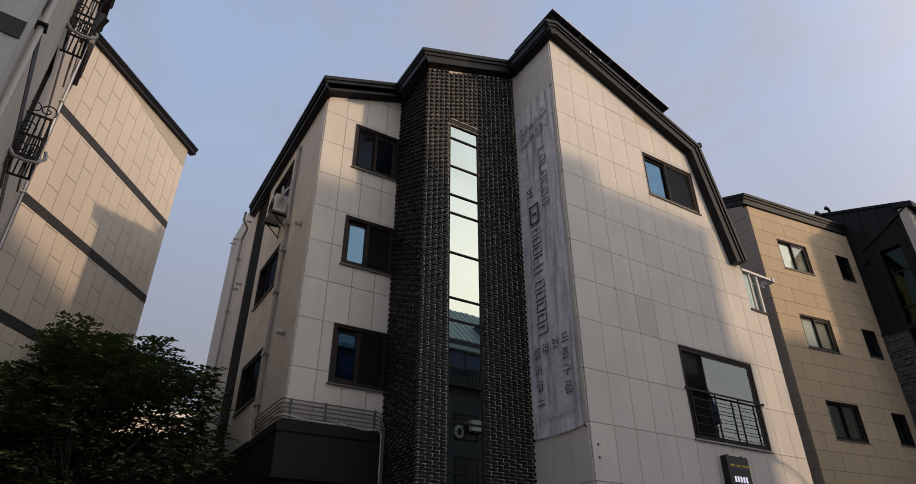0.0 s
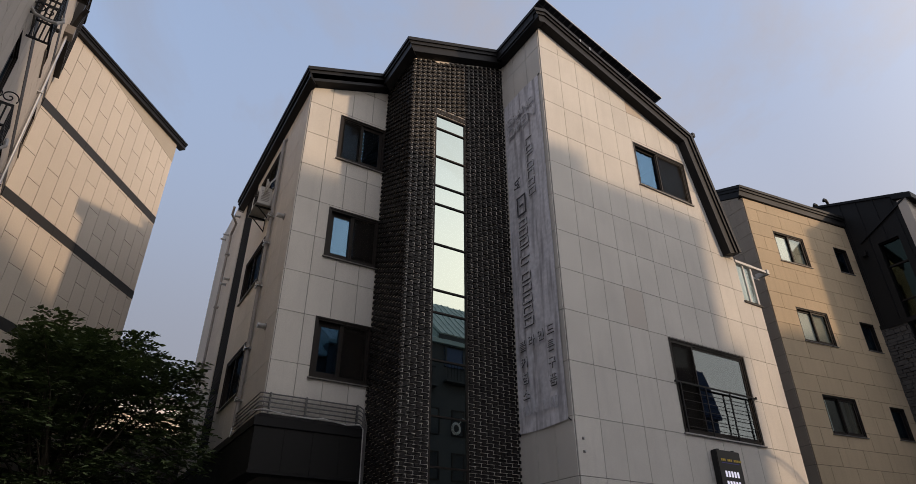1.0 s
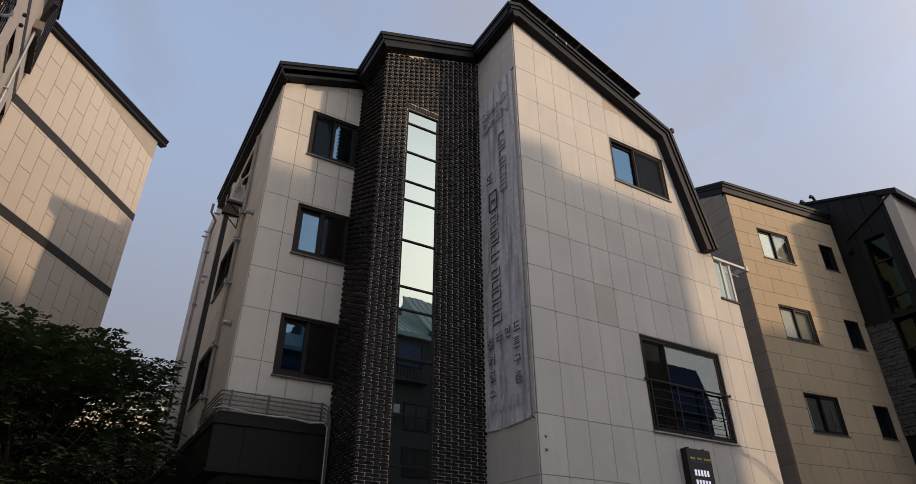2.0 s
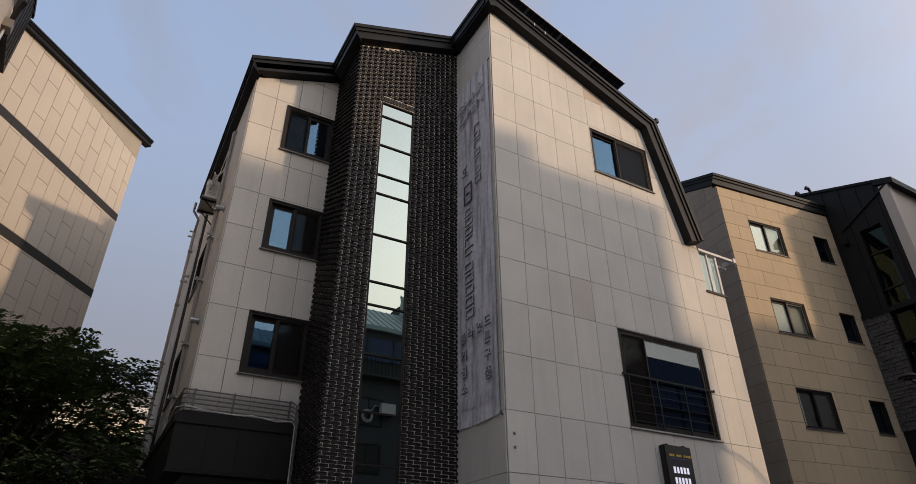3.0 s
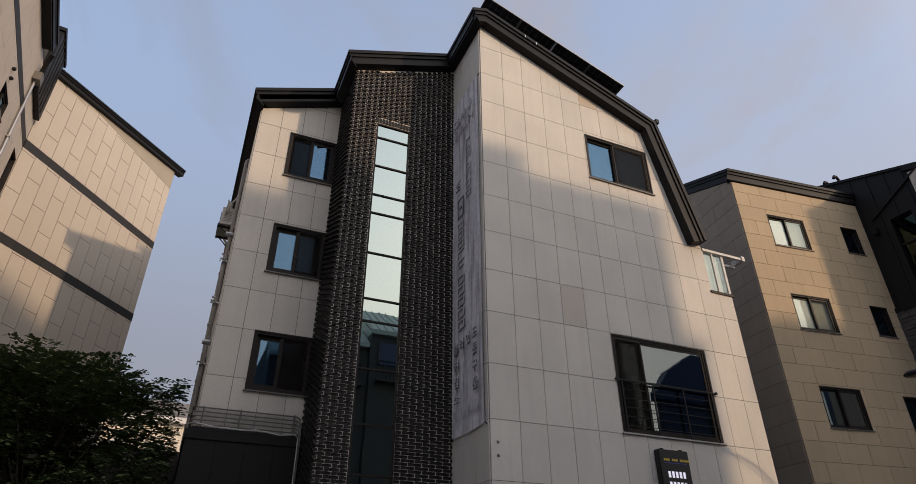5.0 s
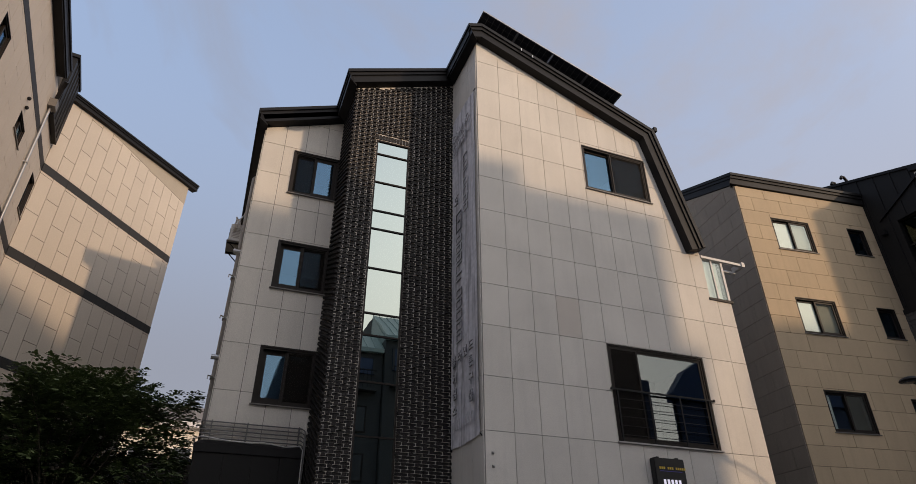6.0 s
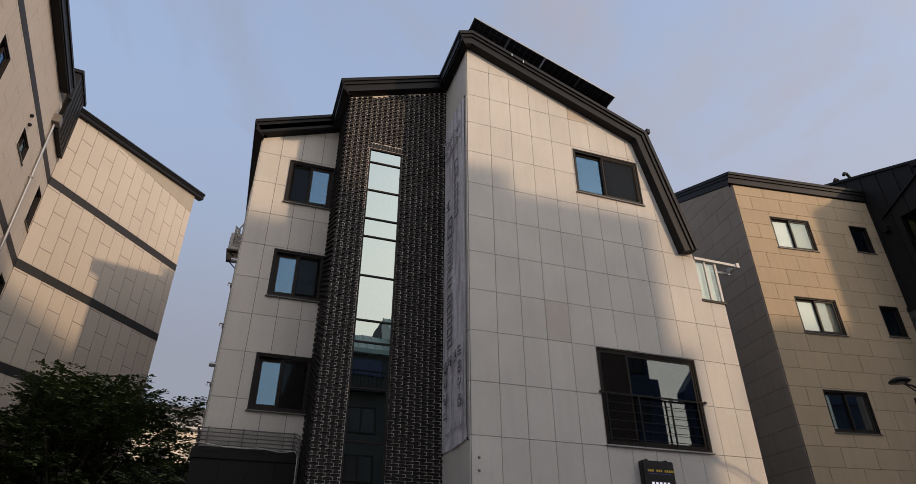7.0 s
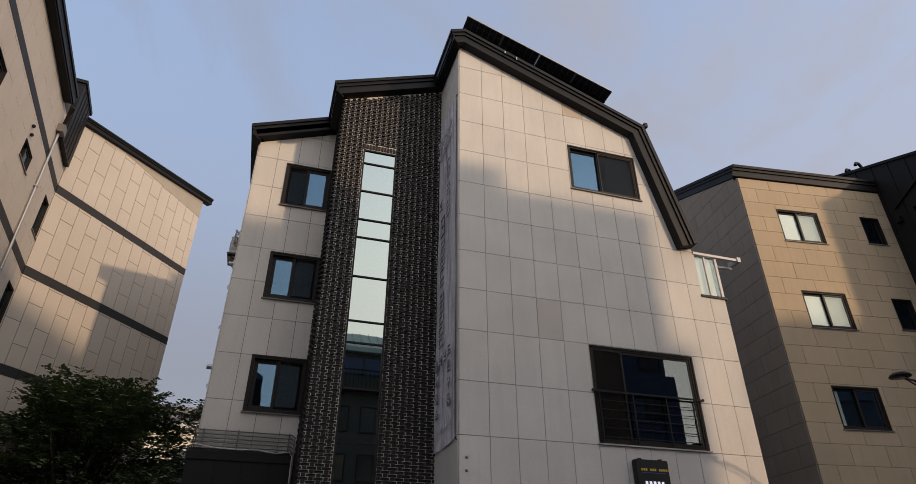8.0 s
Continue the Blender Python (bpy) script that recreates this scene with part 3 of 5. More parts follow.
# louvred strip on the side wall
louvre = attach(new("louvre"), house, Matrix.Translation((LEFT_X, 16.4, 5)))
tagged(louvre, "dark louvred strip")
for k in range(68):
    z = 4.95 + k * 0.124
    part("slat", boxes((LOUV[0], LOUV[1], 0.0, 0.05, z, z + 0.105)), LOUVRE, louvre, m=F_SIDE)
part("backing", boxes((LOUV[0], LOUV[1], 0.10, 0.15, 4.9, 13.4)), METAL_DARK, louvre, m=F_SIDE)

# stone slabs
ROWS_M = [0.2, 1.4, 2.45, 3.52, 4.60, 5.68, 6.78, 7.74, 8.70, 9.66]
ROWS_T = [9.66, 10.61, 11.57, 12.53, 13.48, 14.45, 15.5]
COLS_M = [MAIN_X] + [7.33 + 0.592 * k for k in range(1, 12)] + [RIGHT_X - 0.0]
spec_m = (STONE_PATCH, lambda x, z: 10.4 < x < 10.8 and 13.5 < z < 14.4)
spec_d = (STONE_PATCH_DULL, lambda x, z: 9.2 < x < 9.6 and 6.8 < z < 7.7)
tiles(front_wall, F_MAIN, grid(COLS_M, ROWS_M), [W_BIG, W_CORNER, W_SHOP], [], STONE, special=spec_d)
tiles(front_wall, F_MAIN, grid(COLS_M, ROWS_T), [W_UP], [cut_right, cut_mansard], STONE, special=spec_m)
ROWS_L = [4.72, 5.81, 6.92, 7.88, 8.86, 9.82, 10.78, 11.76, 12.74, 13.72, 14.7]
tiles(left_wall, F_LEFT, grid([LEFT_X, 2.89, 3.47, 4.04, BRICK_X], ROWS_L), [L1, L2, L3], [cut_left], STONE)
COLS_S = [0.02 + 0.66 * k for k in range(16)] + [BACK_Y - LEFT_Y]
tiles(side_wall, F_SIDE, grid(COLS_S, [z if z < 13.5 else 13.4 for z in ROWS_L[:10]]), S_W + [LOUV], [], STONE)
tiles(side_wall, F_SIDE, grid(COLS_S[:5] + [BACK_Y - EAVE_END], [13.4, 14.12]), [], [], STONE)
tiles(banner_wall, F_BANNER, grid([0, 0.6, 1.18, BRICK_Y - FRONT], ROWS_M[:-1] + ROWS_T[:-1] + [15.1]), [], [], STONE)

# ---- left neighbour: receding wall and near wall ----
left_house = thing("neighbour_building", (-5, 14, 0), "cream stone apartment building with dark string courses", "building")
F_LB = wall_frame(-3.68, 14.55, 54.8)
LB_LEN = 5.95
bm = bmesh.new()
wall_core(bm, 0, LB_LEN, 0, 17, [], [(-0.125, 1, 15.7)], 0.3)
lb_wall = part("gable_wall", bm, JOINT, left_house, m=F_LB)
bm = bmesh.new()
prism(bm, [(0, 15.895), (LB_LEN - 0.001, 15.545), (LB_LEN - 0.001, 16.45), (0, 15.9)], -0.03, -0.004)
part("frieze", bm, STUCCO, left_house, "plain stucco frieze below the eave", m=F_LB)
edging("fascia", [(-0.1, -0.22, 15.86), (LB_LEN + 0.36, -0.22, 15.86 + 0.122 * (LB_LEN + 0.46))], [(o, v * 0.58) for o, v in EDGE], METAL, left_house, "", F_LB)
NEAR_ANGLE = 96.0
F_NEAR = wall_frame(-2.55, 3.6, NEAR_ANGLE)
NEAR_LEN = 11.05
N_W = [(7.22, 8.15, 11.6, 12.15), (10.28, 10.95, 11.12, 12.34), (7.22, 8.15, 8.74, 9.29), (10.18, 10.92, 8.3, 9.43), (3.9, 4.7, 9.75, 12.08), (3.9, 4.7, 6.9, 9.2)]
bm = bmesh.new()
wall_core(bm, 0, NEAR_LEN, 0, 15.2, N_W, [], 0.3)
near_wall = part("street_wall", bm, JOINT, left_house, m=F_NEAR)
edging("fascia", [(-0.3, -0.3, 14.98), (8.7, -0.3, 14.98), (8.7, 0.3, 14.98)], EDGE, METAL, left_house, "", F_NEAR)
part("roof", boxes((-0.3, 8.7, -0.26, 9, 14.62, 14.92), (8.7, NEAR_LEN, 0.0, 9, 15.2, 15.4)), METAL, left_house, m=F_NEAR)
dormer = part("dormer", boxes((9.35, 10.85, -0.16, 1.2, 13.75, 16.0), (9.3, 10.95, -0.2, 1.3, 16.0, 16.12)), METAL, left_house, "charcoal seamed metal box at the eave", m=F_NEAR)
for u in (9.6, 9.9, 10.2, 10.5):
    part("seam", boxes((u, u + 0.025, -0.185, -0.16, 13.8, 16.0)), METAL, dormer, m=F_NEAR)
for w in N_W:
    window(left_house, F_NEAR, *w, sliding=w[1] - w[0] > 0.8, frame_w=0.05, proud=0.02)
for z in (13.0, 10.14, 7.3):
    for fm, n0, n1, nm in ((F_LB, 0.0, LB_LEN, lb_wall), (F_NEAR, 0.0, NEAR_LEN, near_wall)):
        tiles(nm, fm, [(a, min(a + 0.94, n1), z - 0.15, z + 0.13) for a in np.arange(n0, n1, 0.94)], N_W if nm is near_wall else [], [], BAND, name="band_stone", proud=0.03, gap=0.003)
for z0, z1 in ((13.13, 16.2), (10.27, 12.87), (7.43, 10.01), (4.3, 7.17)):
    tiles(lb_wall, F_LB, upright_bond(0, LB_LEN, z0, z1, 0.47, 1.25), [], [(0.06, 1, 15.9)], STONE_CREAM, gap=0.008)
    tiles(near_wall, F_NEAR, upright_bond(0, NEAR_LEN, z0, min(z1, 14.6), 0.47, 1.25, 1), N_W, [], STONE_CREAM)

# ---- right neighbour ----
right_house = thing("neighbour_building", (20, 12, 0), "sand-coloured stone apartment building with charcoal eaves", "building")
RB_ANGLE = -7.2
F_RB = wall_frame(17.15, 8.62, RB_ANGLE)
F_RBL = F_RB @ Matrix.Translation((0, 9, 0)) @ Matrix.Rotation(radians(-90), 4, "Z")
RB_LEN = 5.15
rb_gable = [(0.4, 1, 17.38), (-0.4, 1, 13.78)]            # both slopes of the side gable
R_W = [(1.06, 2.52, z, z + 1.17) for z in (11.50, 8.63, 5.76)]
R_S = [(4.05, 4.75, z, z + 1.02) for z in (11.68, 8.75, 5.85)]
bm = bmesh.new()
wall_core(bm, 0, RB_LEN, 0, 13.75, R_W + R_S, [], 0.25)
rb_wall = part("front_wall", bm, JOINT, right_house, m=F_RB)
bm = bmesh.new()
wall_core(bm, 0, 8.75, 0, 15.7, [], rb_gable, 0.25)
rb_side = part("side_wall", bm, JOINT, right_house, m=F_RBL)
edging("fascia", [(-0.12, 9.0, 14.26), (-0.12, 4.5, 16.06), (-0.12, -0.15, 14.2), (RB_LEN + 0.3, -0.15, 14.2)], EDGE, METAL, right_house, "", F_RB)
bm = bmesh.new()
prism(bm, [(0.0, 13.8), (4.5, 15.6), (4.5, 15.9), (0.0, 14.1)], 0.05, RB_LEN)
prism(bm, [(4.5, 15.6), (8.95, 13.82), (8.95, 14.12), (4.5, 15.9)], 0.05, RB_LEN)
part("roof", bm, METAL, right_house, m=F_RBL)
part("partition", boxes((0.25, RB_LEN, 2.0, 2.1, 0, 13.7)), ROOM, right_house, m=F_RB)
for i, w in enumerate(R_W):
    window(right_house, F_RB, *w, split=0.5, frame_w=0.06, proud=0.02, blind=(1.1, 1.78, w[2] + 0.1) if i < 2 else (1.1, 1.3, w[2] + 0.1), glass_mat=GLASS_PALE, curtain=(1.8, 2.46) if i < 2 else None)
for w in R_S:
    window(right_house, F_RB, *w, split=0.5, frame_w=0.05, proud=0.02, sliding=False)
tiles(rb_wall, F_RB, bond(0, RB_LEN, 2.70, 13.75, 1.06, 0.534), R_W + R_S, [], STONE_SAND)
# the side takes the darker copy, its shade painted in
tiles(rb_side, F_RBL, bond(0, 9, 2.70, 15.7, 1.06, 0.534), [], rb_gable, STONE_SAND_SHADED)


part("rear_wall", boxes((RB_LEN - 0.25, RB_LEN, 0.25, 9, 0, 13.75), (0.25, RB_LEN - 0.25, 8.75, 9, 0, 13.75)), RENDER_TAN, right_house, m=F_RB)
part("rear_wall", boxes((0.0, 0.25, 0.3, 9.0, 0, 15.2), (0.25, 9.0, 8.7, 9.0, 0, 15.2)), STUCCO, left_house, m=F_NEAR)
part("end_wall", boxes((LB_LEN - 0.3, LB_LEN, 0.3, 7.0, 0, 15.8)), STUCCO, left_house, m=F_LB)
part("partition", boxes((0.4, 8.5, 2.0, 2.1, 0, 14.5)), ROOM, left_house, m=F_NEAR)
for x in (8.52, 8.86):
    clipper = thing("gutter_clip", (x, 6.97, roof_z(x) - 0.1), "small pale clip on the roof edge", "clip", "roof edge clips")
    part("strip", boxes((x, x + 0.025, 6.975, 6.995, roof_z(x) - 0.16, roof_z(x) - 0.06)), STEEL, clipper)
# dark metal-clad house beyond it
NAVY = material("navy_cladding", (0.03, 0.055, 0.12), 0.5, vary=0.15)
CREAM_WALL = material("cream_render", (0.68, 0.61, 0.50), 0.85, vary=0.12)
ROOF_GREY = material("grey_roof_sheet", (0.16, 0.16, 0.17), 0.6, vary=0.2)
metal_house = thing("metal_clad_house", (26, 8, 0), "dark standing-seam metal house with tall stair glazing", "building")
F_MH = wall_frame(22.25, 16, -90)                   # u = 16 - y
MH_WIN = (8.93, 9.62, 3.5, 12.65)
cut_mh = (0.36, 1, 14.98 + 0.36 * 7.7)
bm = bmesh.new()
wall_core(bm, 0, 10.25, 9.75, 16, [MH_WIN], [cut_mh], 0.25)
wall_core(bm, 0, 10.25, 0, 9.75, [MH_WIN], [], 0.25, 0.05)
mh_wall = part("metal_wall", bm, METAL_DARK, metal_house, m=F_MH)
for k in range(18):
    u = 0.3 + k * 0.56
    zt = 14.98 - 0.36 * (u - 7.7) - 0.02
    for z0, z1 in ((9.8, min(zt, 15.9)),) if not MH_WIN[0] - 0.03 < u < MH_WIN[1] else ((12.7, zt),):
        part("seam", boxes((u, u + 0.02, -0.025, 0.0, z0, z1)), METAL, metal_house, m=F_MH)
bm = bmesh.new()
prism(bm, [(8.4, 12.95), (8.42, 12.88), (10.25, 13.82), (10.25, 13.9)], -0.07, 0.0)
part("flashing", bm, METAL, metal_house, m=F_MH)
part("wall_lamp", boxes((8.35, 8.5, -0.16, 0.0, 12.35, 12.55)), METAL, metal_house, m=F_MH)
part("eave_trim", boxes((7.2, 10.3, -0.06, 0.04, 9.62, 9.78)), METAL, metal_house, m=F_MH)
for z0, z1 in ((3.5, 6.3), (6.36, 8.6), (8.66, 10.4), (10.46, 11.7), (11.76, 12.62)):
    part("pane", boxes((9.0, 9.58, 0.16, 0.17, z0, z1)), STAIR_GLASS, metal_house, "green-tinted stair pane", m=F_MH)
    part("transom", boxes((8.93, 9.62, 0.12, 0.2, z1, z1 + 0.06)), FRAME, metal_house, m=F_MH)
part("front_wall", boxes((22.5, 30, 5.75, 6.0, 0, 13.9)), STONE_CREAM, metal_house)
# unseen blocks added only to cast the shadow edge on the right neighbour
part("front_bay", boxes((25.5, 31, 0.5, 3.6, 0, 15.8), (25.5, 30, 3.6, 5.75, 0, 9.0)), STONE_CREAM, metal_house)
part("corner_trim", boxes((22.2, 22.5, 5.7, 6.0, 0, 13.86)), STONE_CREAM, metal_house)
bm = bmesh.new()
prism(bm, [(9.9, 13.98), (10.5, 13.76), (10.5, 13.98), (9.9, 14.2)], -0.1, 7.5)
part("verge", bm, METAL, metal_house, m=F_MH)
bm = bmesh.new()
prism(bm, [(0, 17.7), (10.3, 13.98), (10.3, 14.08), (0, 17.8)], -0.05, 7.5)
part("roof", bm, METAL, metal_house, m=F_MH)
part("interior_wall", boxes((23.5, 23.6, 6.0, 15.9, 0, 13.5)), ROOM, metal_house)
rng = random.Random(5)
z = 6.0
while z < 9.6:
    h = rng.uniform(0.07, 0.15)
    u = 7.5 + rng.uniform(0, 0.1)
    while u < 8.86:
        w = rng.uniform(0.14, 0.34)
        part("stone", boxes((u, min(u + w, 8.9), -0.02 - rng.uniform(0, 0.04), 0.05, z, z + h)), FIELDSTONE, metal_house, m=F_MH)
        u += w + 0.015
    z += h + 0.015
for k, y in enumerate((8.35, 8.75)):
    v = thing("roof_vent", (22.6, y, 14.9), "small dark gooseneck vent on the metal roof", "vent", "roof vents")
    bm = bmesh.new()
    tube(bm, [(22.6, y, 14.7), (22.6, y, 15.25), (22.52, y, 15.36), (22.4, y, 15.36), (22.34, y, 15.26)], 0.055)
    part("pipe", bm, METAL, v)

# ---- across the street: what the glazing mirrors and what shades the fronts ----


def facade_windows(owner, fm, us, zs, w, h):
    for u in us:
        for z in zs:
            win = attach(new("window"), owner, fm @ Matrix.Translation((u + w / 2, 0, z)))
            part("frame", boxes((u, u + w, -0.04, 0.05, z, z + 0.07), (u, u + w, -0.04, 0.05, z + h - 0.07, z + h), (u, u + 0.07, -0.04, 0.05, z + 0.07, z + h - 0.07), (u + w - 0.07, u + w, -0.04, 0.05, z + 0.07, z + h - 0.07), (u + w / 2 - 0.03, u + w / 2 + 0.03, -0.03, 0.05, z + 0.07, z + h - 0.07)), FRAME, win, m=fm)
            part("pane", boxes((u + 0.07, u + w - 0.07, -0.012, -0.004, z + 0.07, z + h - 0.07)), DARK_PANE, win, m=fm)


F_A = wall_frame(26.3, -11, 180)
TEAL = material("pale_teal_sheet", (0.36, 0.45, 0.42), 0.5, vary=0.15)
SLATE = material("blue_grey_render", (0.058, 0.06, 0.06), 0.85, vary=0.2)


def seamed_slope(owner, x0, x1, y0, z0, y1, z1):
    """A sheet-metal slope rising from the eave (y0, z0) to the ridge (y1, z1), with standing seams."""
    rise = Matrix.Translation((0, y0, z0)) @ Matrix.Rotation(-math.atan2(z1 - z0, y0 - y1), 4, "X")
    run = math.hypot(z1 - z0, y0 - y1)
    roof_part = part("roof", boxes((x0, x1, -run, 0.0, -0.12, 0.0)), TEAL, owner, "pale teal sheet-metal roof", m=rise)
    bm = bmesh.new()
    prism(bm, [(y0 - 0.2, z0 - 0.1), (y1, z1 - 0.16), (y1, z0 - 0.1)], -x1 + 0.01, -x0 - 0.01)
    part("gable", bm, TEAL, owner, m=Matrix.Rotation(radians(90), 4, "Z"))
    n = int((x1 - x0) / 0.45)
    for k in range(n + 1):
        x = x0 + k * (x1 - x0 - 0.03) / n
        part("seam", boxes((x, x + 0.03, -run, 0.0, 0.0, 0.045)), TEAL, roof_part, m=rise)


def loggia(owner, x0, x1, y, z0, z1):
    """A recessed balcony front: navy glazing behind a barred rail."""
    part("glazing", boxes((x0, x1, y + 0.004, y + 0.05, z0 + 0.9, z1)), NAVY, owner)
    n = max(2, int((x1 - x0) / 1.3))
    for k in range(n + 1):
        x = x0 + k * (x1 - x0 - 0.12) / n
        part("mullion", boxes((x, x + 0.12, y + 0.05, y + 0.12, z0 + 0.9, z1)), SLATE, owner)
    part("slab", boxes((x0 - 0.1, x1 + 0.1, y + 0.002, y + 0.5, z0 - 0.12, z0)), SLATE, owner)
    part("top_rail", boxes((x0, x1, y + 0.42, y + 0.47, z0 + 0.98, z0 + 1.04)), IRON, owner)
    for k in range(int((x1 - x0) / 0.22)):
        x = x0 + k * 0.22
        part("bar", boxes((x, x + 0.025, y + 0.43, y + 0.455, z0, z0 + 0.98)), IRON, owner)


across_a = thing("house_across", (20, -14, 0), "blue-grey apartment house with a teal metal roof and navy wing", "building")
part("wall", boxes((10.9, 20.0, -22, -11, 0, 15.1)), SLATE, across_a)
part("attic", boxes((10.9, 16.8, -22, -15, 15.1, 18.0), (17.2, 21.9, -22, -15, 15.1, 19.5)), SLATE, across_a)
part("eave", boxes((10.8, 20.05, -11, -10.75, 14.95, 15.2)), TEAL, across_a)
seamed_slope(across_a, 10.9, 16.6, -10.8, 15.15, -15, 18.1)
seamed_slope(across_a, 16.6, 21.9, -10.8, 15.6, -15, 19.57)
part("upper_wall", boxes((16.6, 20.0, -11.0, -10.85, 15.1, 15.62)), SLATE, across_a)
part("navy_wing", boxes((20.0, 25.6, -22, -11, 0, 16.8), (20.0, 21.6, -22, -11, 16.8, 17.5), (25.6, 26.2, -22, -11, 0, 13.3)), NAVY, across_a)
part("parapet", boxes((20.0, 25.6, -11, -10.85, 16.55, 16.86)), TEAL, across_a)
loggia(across_a, 11.3, 16.2, -11, 12.3, 14.5)
loggia(across_a, 17.0, 19.6, -11, 12.7, 14.8)
facade_windows(across_a, F_A, (7.2, 9.6, 12.2), (2.0, 4.9, 7.2, 9.6), 1.6, 1.5)
facade_windows(across_a, F_A, (1.0, 3.6), (2.0, 4.9, 7.8, 10.7, 13.5), 1.4, 1.4)
for x, z in ((18.4, 10.1), (13.85, 10.2)):
    unit = thing("air_conditioner", (x + 0.4, -10.8, z), "white outdoor air conditioner unit with a looped hose", "air conditioner", "units across the street")
    part("case", boxes((x, x + 0.8, -10.85, -10.5, z, z + 0.6)), WHITE, unit)
    part("bracket", boxes((x + 0.1, x + 0.15, -11.0, -10.5, z - 0.05, z), (x + 0.65, x + 0.7, -11.0, -10.5, z - 0.05, z)), IRON, unit)
    for k in range(3):
        bm = bmesh.new()
        tube(bm, [(x - 0.7 + (0.3 - 0.05 * k) * math.cos(a), -10.8 + 0.03 * k, z - 0.1 + (0.34 - 0.05 * k) * math.sin(a)) for a in np.linspace(0, 2 * math.pi, 26)], 0.022, 5)
        part("hose_loop", bm, WHITE, unit)
    bm = bmesh.new()
    tube(bm, [(x - 0.5, -10.8, z + 0.15), (x - 0.3, -10.75, z + 0.5), (x - 0.05, -10.8, z + 0.45)], 0.022, 5)
    part("hose", bm, WHITE, unit)
across_b = thing("house_across", (33, -16, 0), "navy house with a dark blue metal roof across the street", "building")
part("wall", boxes((28.9, 38.0, -12.4, -12, 0, 12.6), (27.4, 28.9, -13.0, -12.6, 0, 9.0)), NAVY, across_b)
bm = bmesh.new()
prism(bm, [(28.6, 12.6), (38.3, 12.6), (37.6, 14.8), (37.1, 15.9), (31.9, 15.9), (29.8, 14.6), (28.6, 13.1)], -12.5, -11.8)
part("roof", bm, BLUE_ROOF, across_b)
across_c = thing("house_across", (8, -16, 0), "blue-grey apartment house with a low teal metal roof", "building")
part("wall", boxes((5.9, 10.85, -26, -11.3, 0, 14.3)), SLATE, across_c)
part("eave", boxes((5.8, 10.85, -11.3, -11.0, 14.15, 14.4)), TEAL, across_c)
seamed_slope(across_c, 5.9, 10.85, -11.05, 14.36, -13.2, 16.0)
part("attic", boxes((5.9, 10.85, -26, -13.2, 14.3, 15.9)), SLATE, across_c)
loggia(across_c, 6.6, 10.4, -11.3, 12.0, 13.8)
facade_windows(across_c, wall_frame(11.7, -11.3, 180), (1.6, 3.8), (2.0, 4.9, 7.2, 9.7), 1.6, 1.4)
across_e = thing("house_across", (-3, -16, 0), "cream rendered house with a tiled gable roof across the street", "building")
part("wall", boxes((-9, 2.6, -22, -12, 0, 13.4)), CREAM_WALL, across_e)
bm = bmesh.new()
prism(bm, [(-9.2, 13.2), (3.1, 13.2), (3.1, 13.4), (-3.0, 17.0), (-9.2, 13.4)], -22, -11.6)
part("roof", bm, ROOF_GREY, across_e)
across_f = thing("house_across", (4.2, -18, 0), "low grey house between the taller ones across the street", "building")
part("wall", boxes((2.6, 5.9, -22, -16, 0, 10.2)), SLATE, across_f)

across_d = thing("house_across", (54, -11, 0), "low brown house further along the street", "building")
part("wall", boxes((46, 64, -16, -9, 0, 8.5)), RENDER_GREY, across_d)

# far house behind the gap
far = thing("far_house", (-5, 62, 0), "cream house with a low grey roof beyond the gap", "building")
part("wall", boxes((-18, 7.5, 60, 72, 0, 16.0)), CREAM_WALL, far)
part("eave", boxes((-18.6, 8.1, 59.4, 72, 16.0, 16.5)), WHITE, far)
bm = bmesh.new()
prism(bm, [(-18.6, 16.5), (8.1, 16.5), (6.4, 17.7), (-18.6, 18.6)], 59.6, 72)
part("roof", bm, ROOF_GREY, far)
for k in range(6):
    x = -15 + k * 3.6
    far_win = attach(new("window"), far, Matrix.Translation((x + 0.8, 60, 12.6)))
    part("frame", boxes((x, x + 1.7, 59.9, 60.0, 12.6, 14.2)), WHITE, far_win)
    part("pane", boxes((x + 0.1, x + 1.6, 59.88, 59.9, 12.7, 14.1)), DARK_PANE, far_win)

# ---- things on the main building ----
# banner
banner = thing("banner", (MAIN_X - 0.03, 8.1, 4.6), "long weathered grey vinyl shop banner on the recess wall", "banner")
bm = bmesh.new()
nu, nz = 14, 90
U0, U1, Z0, Z1 = 0.12, 1.64, 4.55, 13.45
vs = {}
for side in (0, 1):
    for i in range(nu + 1):
        for k in range(nz + 1):
            u, z = U0 + (U1 - U0) * i / nu, Z0 + (Z1 - Z0) * k / nz
            edge = min(i, nu - i) / nu
            off = 0.03 + 0.045 * noise.noise((u * 2.2, z * 0.35, 3)) * (0.3 + edge * 2) + 0.02 * noise.noise((u * 7, z * 0.5, 9)) + 0.006 * noise.noise((u * 18, z * 2.0, 2))
            zz = z - (0.03 * math.sin(math.pi * i / nu) if k == 0 else 0) + (0.03 * math.sin(math.pi * i / nu) if k == nz else 0)
            vs[side, i, k] = bm.verts.new((u, -max(off, 0.008) - 0.004 * side - 0.022, zz))
for i in range(nu):
    for k in range(nz):
        for side in (0, 1):
            bm.faces.new((vs[side, i, k], vs[side, i + 1, k], vs[side, i + 1, k + 1], vs[side, i, k + 1]))
